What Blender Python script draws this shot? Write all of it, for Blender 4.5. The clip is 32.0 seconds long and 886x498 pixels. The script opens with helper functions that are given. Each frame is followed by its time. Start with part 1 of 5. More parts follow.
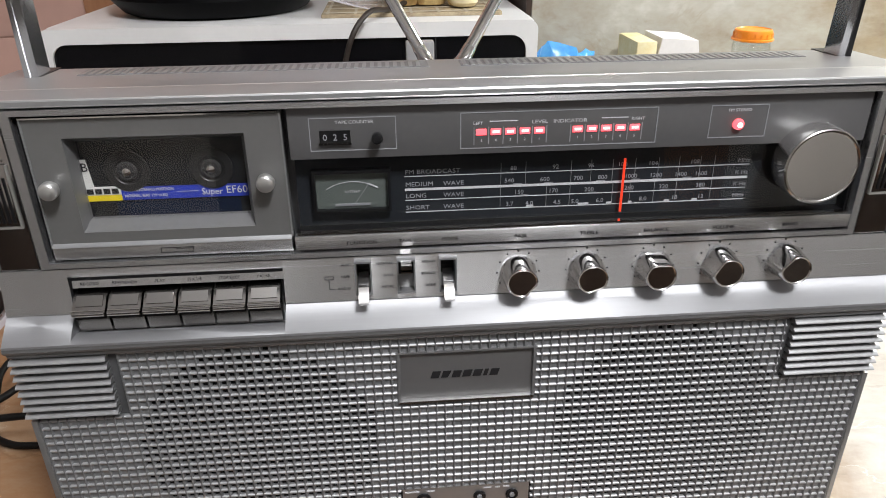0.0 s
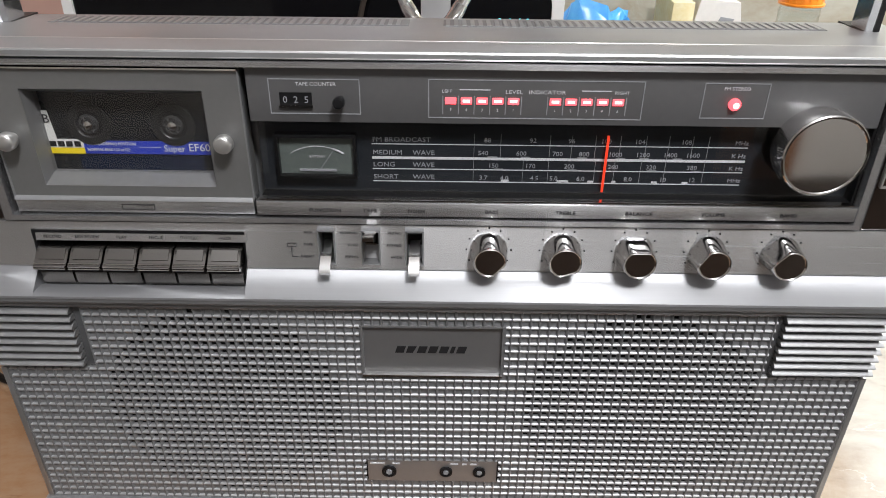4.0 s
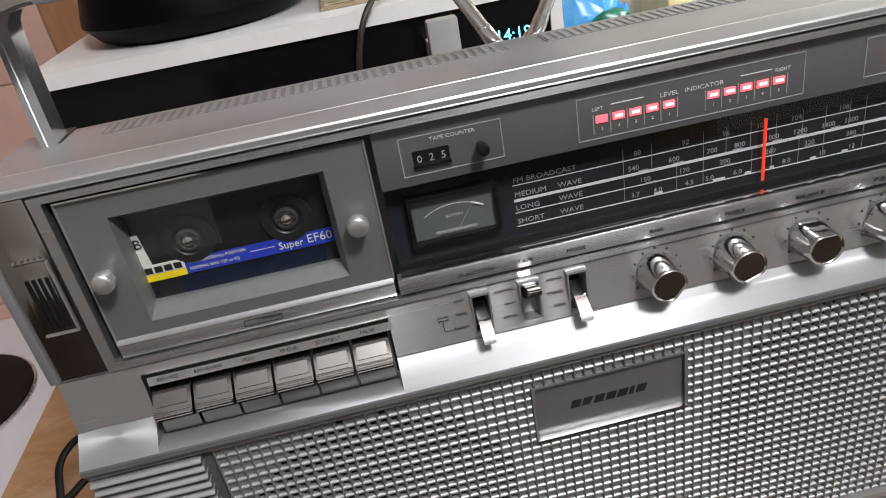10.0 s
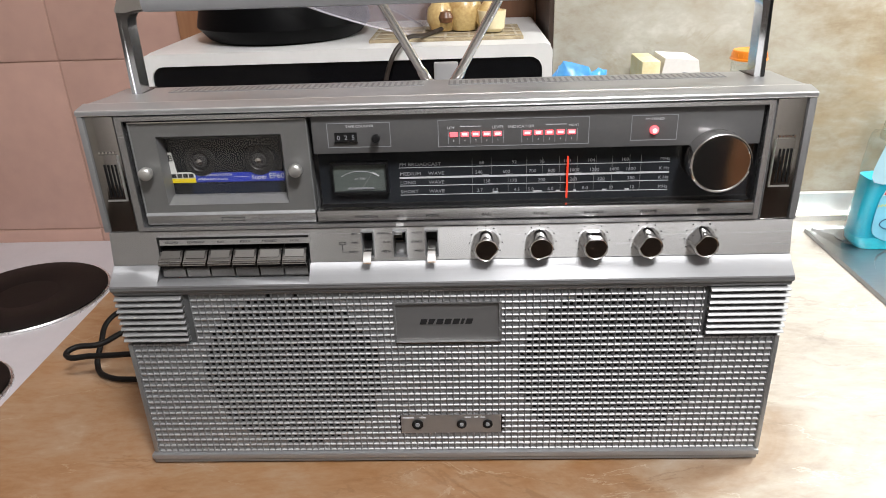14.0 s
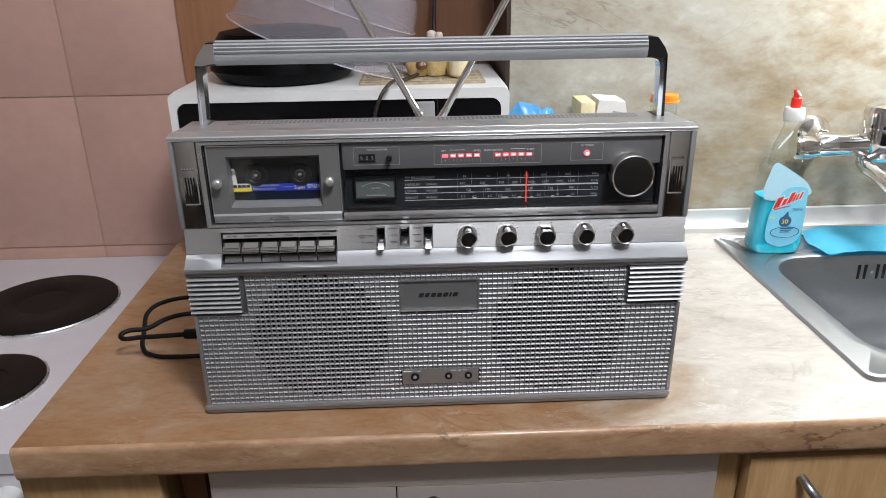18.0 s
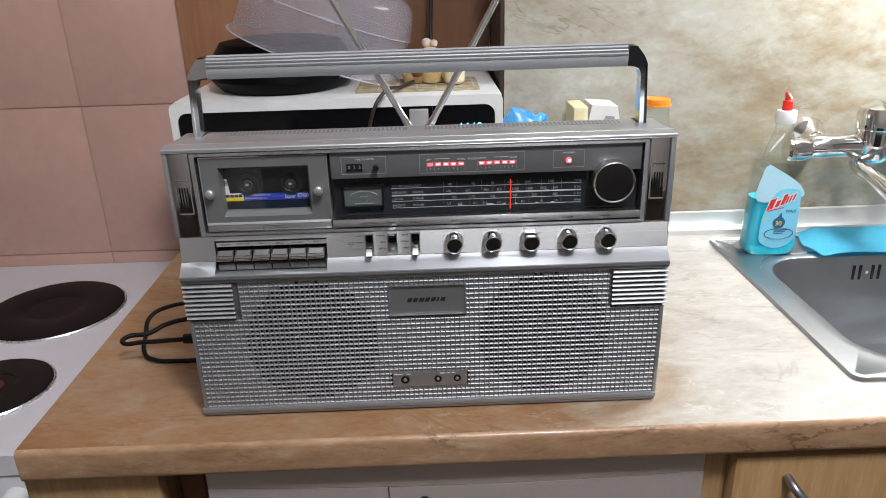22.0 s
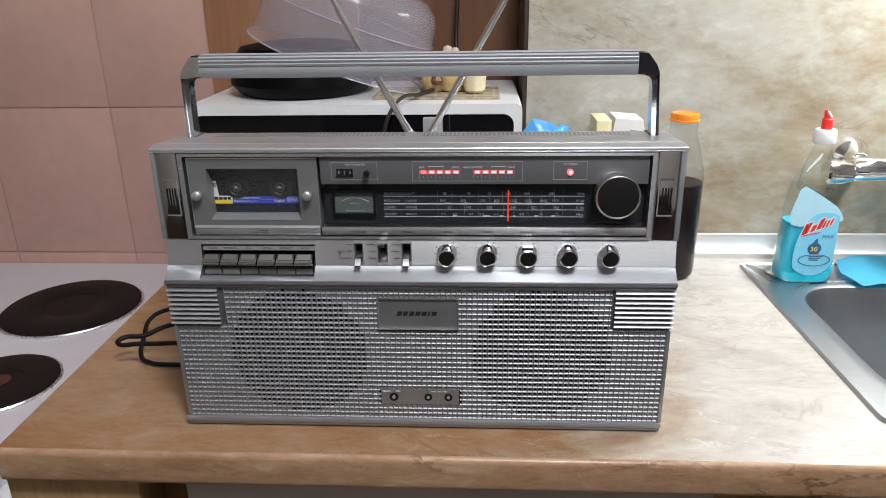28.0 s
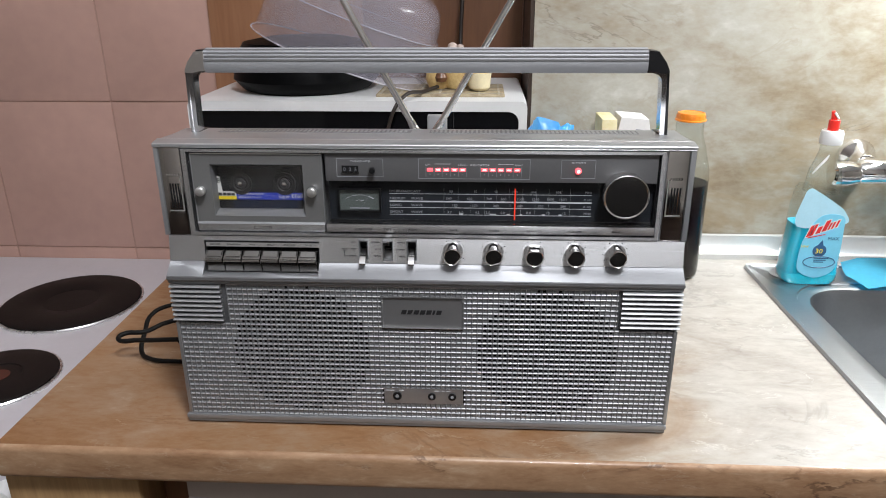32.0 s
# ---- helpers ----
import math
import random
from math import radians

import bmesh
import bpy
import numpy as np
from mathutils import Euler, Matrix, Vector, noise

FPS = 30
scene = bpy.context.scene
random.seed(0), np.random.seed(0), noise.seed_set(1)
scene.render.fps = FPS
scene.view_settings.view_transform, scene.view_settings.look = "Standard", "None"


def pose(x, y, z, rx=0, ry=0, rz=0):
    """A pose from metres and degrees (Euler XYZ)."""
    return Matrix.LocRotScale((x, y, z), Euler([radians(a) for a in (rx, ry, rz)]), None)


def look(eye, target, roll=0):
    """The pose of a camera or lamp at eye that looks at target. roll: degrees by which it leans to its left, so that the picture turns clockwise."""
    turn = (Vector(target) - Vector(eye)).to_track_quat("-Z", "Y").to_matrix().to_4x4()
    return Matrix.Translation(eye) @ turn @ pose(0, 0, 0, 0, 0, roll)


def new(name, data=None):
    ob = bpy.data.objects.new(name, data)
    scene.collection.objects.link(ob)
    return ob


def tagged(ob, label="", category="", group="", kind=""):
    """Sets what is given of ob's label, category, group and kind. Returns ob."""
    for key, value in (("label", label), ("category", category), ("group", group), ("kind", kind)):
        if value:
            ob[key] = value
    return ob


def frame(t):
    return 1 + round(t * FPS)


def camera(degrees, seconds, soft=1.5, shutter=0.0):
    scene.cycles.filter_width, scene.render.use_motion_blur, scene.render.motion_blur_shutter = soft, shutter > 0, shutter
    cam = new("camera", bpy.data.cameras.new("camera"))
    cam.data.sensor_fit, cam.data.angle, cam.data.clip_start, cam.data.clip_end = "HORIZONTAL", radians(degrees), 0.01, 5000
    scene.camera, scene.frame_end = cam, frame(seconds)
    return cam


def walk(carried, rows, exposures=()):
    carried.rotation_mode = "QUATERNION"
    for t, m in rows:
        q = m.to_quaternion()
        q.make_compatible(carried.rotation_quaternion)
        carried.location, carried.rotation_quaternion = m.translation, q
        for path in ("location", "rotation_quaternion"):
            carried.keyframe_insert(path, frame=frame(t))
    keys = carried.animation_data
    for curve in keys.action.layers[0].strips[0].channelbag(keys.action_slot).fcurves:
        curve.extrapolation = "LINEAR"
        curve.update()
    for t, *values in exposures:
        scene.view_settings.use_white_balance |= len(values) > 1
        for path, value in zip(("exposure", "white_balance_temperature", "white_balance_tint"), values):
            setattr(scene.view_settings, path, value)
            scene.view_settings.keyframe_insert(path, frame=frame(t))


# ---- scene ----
cam = camera(64.2, 32.0, soft=0.95)
PATH = [
    (0, (-0.039, -0.334, 0.3728), (0.101, 1.465, -0.4972), -0.6),
    (0.5, (-0.021, -0.335, 0.3748), (0.029, 1.453, -0.5212), -1.7),
    (1, (0.004, -0.338, 0.3728), (-0.052, 1.443, -0.5352), -2.8),
    (1.5, (0.016, -0.35, 0.3718), (-0.131, 1.446, -0.4962), -2.2),
    (2, (0.008, -0.358, 0.3838), (-0.112, 1.426, -0.5142), -2.2),
    (2.5, (0.008, -0.355, 0.3788), (-0.101, 1.426, -0.5242), -2.6),
    (4.5, (0.007, -0.304, 0.3728), (0.107, 1.425, -0.6282), 4.2),
    (5, (0.025, -0.296, 0.3558), (0.191, 1.455, -0.5952), 11.5),
    (5.5, (0.02, -0.276, 0.3458), (0.21, 1.492, -0.5682), 17.3),
    (6, (-0.012, -0.258, 0.3408), (0.192, 1.509, -0.5742), 18.8),
    (6.5, (-0.046, -0.246, 0.3398), (0.176, 1.522, -0.5692), 19.2),
    (7, (-0.088, -0.234, 0.3458), (0.233, 1.514, -0.5732), 20.0),
    (7.5, (-0.122, -0.224, 0.3458), (0.219, 1.504, -0.6012), 19.2),
    (8, (-0.152, -0.223, 0.3438), (0.214, 1.511, -0.5832), 17.0),
    (8.5, (-0.169, -0.229, 0.3588), (0.093, 1.507, -0.5982), 8.2),
    (9, (-0.154, -0.242, 0.3718), (0.01, 1.494, -0.6072), -2.2),
    (9.5, (-0.13, -0.251, 0.3718), (0.028, 1.492, -0.5962), -9.0),
    (10, (-0.091, -0.262, 0.3748), (0.055, 1.493, -0.5742), -10.6),
    (10.5, (-0.037, -0.265, 0.3718), (0.044, 1.484, -0.5962), -10.4),
    (11, (0.025, -0.258, 0.3728), (0.038, 1.476, -0.6242), -8.5),
    (11.5, (0.074, -0.26, 0.3588), (0.068, 1.485, -0.6192), -3.3),
    (12, (0.077, -0.274, 0.3598), (-0.05, 1.485, -0.5832), -0.3),
    (12.5, (0.081, -0.302, 0.3708), (-0.101, 1.448, -0.5802), -1.1),
    (13, (0.064, -0.355, 0.3818), (-0.125, 1.425, -0.5102), -2.1),
    (13.5, (0.028, -0.407, 0.3988), (-0.108, 1.393, -0.4622), -1.7),
    (14, (0.018, -0.457, 0.3988), (-0.059, 1.362, -0.4302), -2.1),
    (14.5, (0.005, -0.513, 0.4138), (-0.002, 1.32, -0.3872), -1.6),
    (15, (-0.001, -0.579, 0.4258), (0.021, 1.278, -0.3152), -1.0),
    (15.5, (-0.006, -0.626, 0.4298), (0.012, 1.229, -0.3172), -1.4),
    (17.5, (-0.016, -0.63, 0.4388), (0.053, 1.219, -0.3192), -0.4),
    (18, (-0.018, -0.64, 0.4378), (0.047, 1.214, -0.3082), -0.8),
    (18.5, (-0.017, -0.641, 0.4358), (0.074, 1.216, -0.3002), -0.6),
    (19, (-0.019, -0.638, 0.4378), (0.062, 1.224, -0.2892), -0.7),
    (19.5, (-0.018, -0.634, 0.4378), (0.07, 1.223, -0.2982), -0.3),
    (20, (-0.021, -0.637, 0.4428), (0.052, 1.226, -0.2822), -0.7),
    (20.5, (-0.015, -0.637, 0.4418), (0.045, 1.229, -0.2752), -1.2),
    (21, (-0.011, -0.638, 0.4418), (0.03, 1.227, -0.2792), -1.3),
    (21.5, (-0.005, -0.65, 0.4438), (0.038, 1.216, -0.2752), -1.3),
    (22, (0.008, -0.656, 0.4488), (0.036, 1.201, -0.2942), -1.7),
    (22.5, (0.047, -0.658, 0.4568), (-0.021, 1.212, -0.2522), -0.8),
    (23, (0.072, -0.66, 0.4378), (-0.085, 1.196, -0.2892), -1.2),
    (23.5, (0.088, -0.655, 0.4358), (-0.035, 1.211, -0.2742), -0.6),
    (24, (0.08, -0.645, 0.4288), (-0.05, 1.216, -0.2922), -1.5),
    (24.5, (0.072, -0.633, 0.4288), (-0.055, 1.223, -0.3042), -1.4),
    (25, (0.067, -0.627, 0.4308), (-0.06, 1.234, -0.2912), -1.2),
    (25.5, (0.066, -0.624, 0.4308), (-0.049, 1.237, -0.2922), -1.2),
    (27.5, (0.062, -0.621, 0.4328), (-0.042, 1.245, -0.2792), -0.9),
    (28, (0.061, -0.624, 0.4338), (-0.044, 1.246, -0.2702), -0.9),
    (28.5, (0.062, -0.622, 0.4338), (-0.036, 1.249, -0.2652), -0.8),
    (29, (0.062, -0.62, 0.4328), (-0.028, 1.251, -0.2672), -0.5),
    (29.5, (0.059, -0.619, 0.4318), (-0.032, 1.248, -0.2782), -0.5),
    (30, (0.059, -0.621, 0.4328), (-0.034, 1.248, -0.2742), -0.4),
    (30.5, (0.057, -0.622, 0.4328), (-0.031, 1.25, -0.2662), -0.4),
    (31, (0.056, -0.619, 0.4318), (-0.035, 1.251, -0.2712), -0.4),
    (31.5, (0.055, -0.618, 0.4298), (-0.045, 1.248, -0.2822), -0.4),
    (32, (0.054, -0.618, 0.4318), (-0.047, 1.25, -0.2772), -0.3),
]
walk(cam, [(t, look(eye, target, roll)) for t, eye, target, roll in PATH],
     exposures=[(0, 0.07, 6700, 10), (2, 0.07, 6700, 10), (2.5, 0.06, 6700, 10), (4.5, 0.05, 6700, 10), (7, -0.05, 6800, 10), (9, 0.0, 6950, 11), (11, 0.07, 6600, 10), (12, 0.11, 6650, 10), (13, 0.15, 6800, 10),
                (14, 0.23, 6850, 10), (15, 0.04, 6600, 10), (17.5, -0.04, 6450, 10), (19, -0.05, 6450, 10), (23, -0.06, 6450, 10), (32, -0.06, 6450, 10)])

# ---- light ----
world = bpy.data.worlds.new("world")
scene.world = world
world.use_nodes = True
world.node_tree.nodes["Background"].inputs[0].default_value = (0.9, 0.85, 0.78, 1)
world.node_tree.nodes["Background"].inputs[1].default_value = 0.05


def area_lamp(name, eye, target, power, width, depth, colour):
    d = bpy.data.lights.new(name, "AREA")
    d.shape, d.size, d.size_y, d.energy, d.color = "RECTANGLE", width, depth, power, colour
    ob = new(name, d)
    ob.matrix_world = look(eye, target)
    return ob


area_lamp("sink_lamp", (0.83, 0.40, 0.68), (0.78, 0.42, 0.0), 13.6, 0.46, 0.08, (0.945, 0.995, 1.0))
bulb = bpy.data.lights.new("ceiling_lamp", "POINT")
bulb.energy, bulb.shadow_soft_size, bulb.color = 68.0, 0.13, (0.965, 0.98, 1.015)
new("ceiling_lamp", bulb).location = (0.30, -0.74, 1.32)
scene.view_settings.exposure = 0.0


# ---- materials ----
def material(name, base, rough=0.5, metal=0.0, var=0.12, scale=60.0, bump=0.0, stretch=(1, 1, 1), emit=None, power=0.0, coat=0.0,
             base2=None, fine=6.0, random_var=0.0, spec=0.5, brushed=0.0):
    """A principled material with two scales of variation in colour and gloss, in object space."""
    m = bpy.data.materials.new(name)
    m.use_nodes = True
    nt = m.node_tree
    p = nt.nodes["Principled BSDF"]
    p.inputs["Metallic"].default_value = metal
    p.inputs["Coat Weight"].default_value = coat
    p.inputs["Specular IOR Level"].default_value = spec
    tc = nt.nodes.new("ShaderNodeTexCoord")
    mp = nt.nodes.new("ShaderNodeMapping")
    mp.inputs["Scale"].default_value = stretch
    nt.links.new(tc.outputs["Object"], mp.inputs["Vector"])
    big = nt.nodes.new("ShaderNodeTexNoise")
    big.inputs["Scale"].default_value, big.inputs["Detail"].default_value = scale, 5
    small = nt.nodes.new("ShaderNodeTexNoise")
    small.inputs["Scale"].default_value, small.inputs["Detail"].default_value = scale * fine, 3
    for n in (big, small):
        nt.links.new(mp.outputs["Vector"], n.inputs["Vector"])
    mix = nt.nodes.new("ShaderNodeMix")
    mix.data_type, mix.inputs["Factor"].default_value = "FLOAT", 0.4
    nt.links.new(big.outputs["Fac"], mix.inputs["A"])
    nt.links.new(small.outputs["Fac"], mix.inputs["B"])
    ramp = nt.nodes.new("ShaderNodeValToRGB")
    ramp.color_ramp.elements[0].position, ramp.color_ramp.elements[1].position = 0.3, 0.7
    second = base2 or tuple(c * (1 - var) for c in base)
    first = base if base2 else tuple(min(1, c * (1 + var)) for c in base)
    ramp.color_ramp.elements[0].color, ramp.color_ramp.elements[1].color = (*second, 1), (*first, 1)
    nt.links.new(mix.outputs["Result"], ramp.inputs["Fac"])
    colour = ramp.outputs["Color"]
    if random_var:
        info = nt.nodes.new("ShaderNodeObjectInfo")
        hsv = nt.nodes.new("ShaderNodeHueSaturation")
        rng = nt.nodes.new("ShaderNodeMapRange")
        rng.inputs["To Min"].default_value, rng.inputs["To Max"].default_value = 1 - random_var, 1 + random_var
        nt.links.new(info.outputs["Random"], rng.inputs["Value"])
        nt.links.new(rng.outputs["Result"], hsv.inputs["Value"])
        nt.links.new(colour, hsv.inputs["Color"])
        colour = hsv.outputs["Color"]
    nt.links.new(colour, p.inputs["Base Color"])
    rr = nt.nodes.new("ShaderNodeMapRange")
    rr.inputs["To Min"].default_value, rr.inputs["To Max"].default_value = max(0.02, rough * (0.95 if brushed else 0.8)), min(1.0, rough * (1.05 if brushed else 1.2))
    nt.links.new(mix.outputs["Result"], rr.inputs["Value"])
    nt.links.new(rr.outputs["Result"], p.inputs["Roughness"])
    if bump:
        b = nt.nodes.new("ShaderNodeBump")
        b.inputs["Strength"].default_value, b.inputs["Distance"].default_value = bump, 0.0008
        nt.links.new(mix.outputs["Result"], b.inputs["Height"])
        nt.links.new(b.outputs["Normal"], p.inputs["Normal"])
    if brushed:
        p.inputs["Anisotropic"].default_value, p.inputs["Anisotropic Rotation"].default_value = brushed, 0.25
    if emit:
        p.inputs["Emission Color"].default_value, p.inputs["Emission Strength"].default_value = (*emit, 1), power
    return m


def glass(name, colour=(1, 1, 1), rough=0.02, ior=1.3, thin=True, edge=0.35):
    m = bpy.data.materials.new(name)
    m.use_nodes = True
    nt = m.node_tree
    p = nt.nodes["Principled BSDF"]
    p.inputs["Base Color"].default_value, p.inputs["Roughness"].default_value = (*colour, 1), rough
    p.inputs["Transmission Weight"].default_value, p.inputs["IOR"].default_value = 1.0, ior
    if thin:
        t = nt.nodes.new("ShaderNodeBsdfTransparent")
        t.inputs["Color"].default_value = (*colour, 1)
        g = nt.nodes.new("ShaderNodeBsdfGlossy")
        g.inputs["Roughness"].default_value = rough
        w = nt.nodes.new("ShaderNodeLayerWeight")
        pw = nt.nodes.new("ShaderNodeMath")
        pw.operation, pw.inputs[1].default_value = "POWER", 3.0
        f = nt.nodes.new("ShaderNodeMath")
        f.operation, f.inputs[1].default_value, f.inputs[2].default_value = "MULTIPLY_ADD", edge, 0.035
        nt.links.new(w.outputs["Facing"], pw.inputs[0])
        nt.links.new(pw.outputs[0], f.inputs[0])
        mix = nt.nodes.new("ShaderNodeMixShader")
        nt.links.new(f.outputs[0], mix.inputs[0])
        nt.links.new(t.outputs[0], mix.inputs[1])
        nt.links.new(g.outputs[0], mix.inputs[2])
        nt.links.new(mix.outputs[0], nt.nodes["Material Output"].inputs["Surface"])
    return m


def stone(name, stops, scale, rough, stretch=(1, 1, 1), distort=1.5, bump=0.1, coat=0.0, veins=(), paler=None, fine=0.3):
    """Marbled laminate: clouds of several tones, two finer grains over them and thin veins (scale, width, colour, strength)."""
    m = bpy.data.materials.new(name)
    m.use_nodes = True
    nt = m.node_tree
    p = nt.nodes["Principled BSDF"]
    tc = nt.nodes.new("ShaderNodeTexCoord")
    mp = nt.nodes.new("ShaderNodeMapping")
    mp.inputs["Scale"].default_value = stretch
    nt.links.new(tc.outputs["Object"], mp.inputs["Vector"])

    def cloud(size, detail, bend, rugged):
        n = nt.nodes.new("ShaderNodeTexNoise")
        n.inputs["Scale"].default_value, n.inputs["Detail"].default_value = size, detail
        n.inputs["Distortion"].default_value, n.inputs["Roughness"].default_value = bend, rugged
        nt.links.new(mp.outputs["Vector"], n.inputs["Vector"])
        return n.outputs["Fac"]

    def blend(u, v, f):
        n = nt.nodes.new("ShaderNodeMix")
        n.data_type, n.inputs["Factor"].default_value = "FLOAT", f
        nt.links.new(u, n.inputs["A"])
        nt.links.new(v, n.inputs["B"])
        return n.outputs["Result"]

    def spread(value, lo, hi, to_lo, to_hi):
        n = nt.nodes.new("ShaderNodeMapRange")
        n.interpolation_type = "SMOOTHSTEP"
        for key, v in (("From Min", lo), ("From Max", hi), ("To Min", to_lo), ("To Max", to_hi)):
            n.inputs[key].default_value = v
        nt.links.new(value, n.inputs["Value"])
        return n.outputs["Result"]

    def sum_of(op, value, other):
        n = nt.nodes.new("ShaderNodeMath")
        n.operation = op
        nt.links.new(value, n.inputs[0])
        if isinstance(other, float):
            n.inputs[1].default_value = other
        else:
            nt.links.new(other, n.inputs[1])
        return n.outputs[0]

    broad = cloud(scale, 10, distort, 0.66)
    grain = cloud(scale * 5, 6, 0.5, 0.6)
    speck = cloud(scale * 22, 4, 0.3, 0.6)
    tone = blend(blend(broad, grain, fine), speck, 0.16)
    ramp = nt.nodes.new("ShaderNodeValToRGB")
    ramp.color_ramp.elements.remove(ramp.color_ramp.elements[1])
    for k, (pos, col) in enumerate(stops):
        e = ramp.color_ramp.elements[0] if k == 0 else ramp.color_ramp.elements.new(pos)
        e.position, e.color = pos, (*col, 1)
    nt.links.new(tone, ramp.inputs["Fac"])
    colour = ramp.outputs["Color"]
    for size, width, tint, strength in veins:
        away = sum_of("ABSOLUTE", sum_of("SUBTRACT", cloud(size, 8, 0.7, 0.6), 0.5), 0.0)
        gate = sum_of("MULTIPLY", spread(away, 0.0, width, strength, 0.0), spread(cloud(size * 1.7 + 0.9, 3, 0.2, 0.5), 0.47, 0.60, 0.0, 1.0))
        mc = nt.nodes.new("ShaderNodeMix")
        mc.data_type = "RGBA"
        nt.links.new(gate, mc.inputs["Factor"])
        nt.links.new(colour, mc.inputs["A"])
        mc.inputs["B"].default_value = (*tint, 1)
        colour = mc.outputs["Result"]
    if paler:                                  # turns brown to cream along x, in clouds, with the sink light painted in
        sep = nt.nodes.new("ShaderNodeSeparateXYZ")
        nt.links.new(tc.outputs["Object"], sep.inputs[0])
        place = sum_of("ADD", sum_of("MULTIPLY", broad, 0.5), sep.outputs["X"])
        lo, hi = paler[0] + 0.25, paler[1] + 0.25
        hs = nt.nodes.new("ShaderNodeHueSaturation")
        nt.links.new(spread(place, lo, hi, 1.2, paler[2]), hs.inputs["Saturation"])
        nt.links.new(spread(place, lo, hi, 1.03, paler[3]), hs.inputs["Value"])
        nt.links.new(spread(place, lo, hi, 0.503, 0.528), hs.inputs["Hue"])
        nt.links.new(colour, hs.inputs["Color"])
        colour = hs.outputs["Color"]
    nt.links.new(colour, p.inputs["Base Color"])
    nt.links.new(spread(tone, 0.3, 0.7, rough * 1.15, rough * 0.85), p.inputs["Roughness"])
    p.inputs["Coat Weight"].default_value = coat
    bp = nt.nodes.new("ShaderNodeBump")
    bp.inputs["Strength"].default_value, bp.inputs["Distance"].default_value = bump, 0.001
    nt.links.new(blend(grain, speck, 0.4), bp.inputs["Height"])
    nt.links.new(bp.outputs["Normal"], p.inputs["Normal"])
    return m


SILVER = material("silver_paint", (0.31, 0.315, 0.325), 0.38, 0.5, 0.06, 40, 0.05)
TOP = material("top_cover_paint", (0.42, 0.425, 0.435), 0.36, 0.65, 0.06, 40, 0.05)
KEY = material("key_chrome", (0.36, 0.348, 0.336), 0.19, 1.0, 0.04, 6)
SPEAKER = material("speaker_cloth_black", (0.035, 0.035, 0.036), 0.7, 0.0, 0.15, 60)
HANDLE = material("handle_grey_plastic", (0.33, 0.335, 0.35), 0.5, 0.25, 0.05, 40, 0.04)
SILVER_DARK = material("grey_metal_paint", (0.21, 0.21, 0.215), 0.42, 0.35, 0.08, 40, 0.05)
BRUSHED = material("brushed_aluminium", (0.70, 0.705, 0.72), 0.27, 0.92, 0.035, 30, 0.008, (0.12, 14, 34), brushed=0.92)
GRILLE = material("grille_silver", (0.415, 0.42, 0.43), 0.48, 0.85, 0.06, 80, 0.05)
VENT_DARK = material("vent_grey", (0.11, 0.112, 0.116), 0.45, 0.3, 0.08, 80)
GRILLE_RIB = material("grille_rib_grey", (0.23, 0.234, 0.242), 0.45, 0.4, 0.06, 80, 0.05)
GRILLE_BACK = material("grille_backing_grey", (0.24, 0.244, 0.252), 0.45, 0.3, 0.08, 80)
CHROME = material("chrome", (0.80, 0.79, 0.78), 0.07, 1.0, 0.03, 60)
ARM = material("polished_arm", (0.74, 0.74, 0.75), 0.17, 0.95, 0.05, 30)
SHELF = material("satin_shelf", (0.35, 0.355, 0.37), 0.50, 0.6, 0.035, 30, 0.008, (0.12, 14, 34), brushed=0.7)
TURNED = material("turned_metal", (0.66, 0.66, 0.65), 0.30, 0.8, 0.05, 60)
DARK_CHROME = material("smoked_chrome", (0.58, 0.56, 0.55), 0.12, 1.0, 0.06, 30)
PANEL = material("dark_grey_panel", (0.14, 0.14, 0.143), 0.42, 0.35, 0.06, 50, 0.04)
DOOR_GREY = material("cassette_door_grey", (0.235, 0.235, 0.235), 0.40, 0.55, 0.05, 50, 0.04)
BLACK = material("black_plastic", (0.009, 0.009, 0.010), 0.35, 0.0, 0.15, 60, spec=0.3)
DIAL = material("dial_black", (0.020, 0.023, 0.028), 0.3, 0.0, 0.15, 40, spec=0.3)
PRINT = material("white_print", (0.62, 0.63, 0.66), 0.6, 0.0, 0.05, 300)
PRINT_MID = material("dim_white_print", (0.34, 0.35, 0.38), 0.6, 0.0, 0.08, 300)
PRINT_DIM = material("grey_print", (0.30, 0.31, 0.33), 0.6, 0.0, 0.08, 300)
INK = material("black_ink", (0.015, 0.015, 0.017), 0.55, 0.0, 0.1, 300)
LED = material("lit_red_led", (0.9, 0.05, 0.05), 0.3, 0.0, 0.02, 100, emit=(1.0, 0.10, 0.13), power=2.2)
LED_CORE = material("lit_led_core", (0.9, 0.5, 0.45), 0.3, 0.0, 0.02, 100, emit=(1.0, 0.46, 0.43), power=2.4)
# The pointer is no lamp; a faint glow is added to its red.
NEEDLE = material("glowing_red_needle", (0.85, 0.03, 0.01), 0.35, 0.0, 0.04, 100, emit=(1.0, 0.08, 0.03), power=0.5)
LABEL_WHITE = material("label_white", (0.72, 0.72, 0.70), 0.5, 0.0, 0.03, 100)
LABEL_BLUE = material("label_blue", (0.02, 0.045, 0.42), 0.4, 0.0, 0.06, 100)
LABEL_YELLOW = material("label_yellow", (0.85, 0.66, 0.02), 0.45, 0.0, 0.05, 100)
CASS = material("cassette_smoke", (0.016, 0.017, 0.019), 0.25, 0.0, 0.15, 60)
REEL = material("reel_grey", (0.017, 0.017, 0.018), 0.4, 0.0, 0.1, 60)
HUB = material("reel_hub_grey", (0.045, 0.045, 0.047), 0.4, 0.0, 0.1, 60)
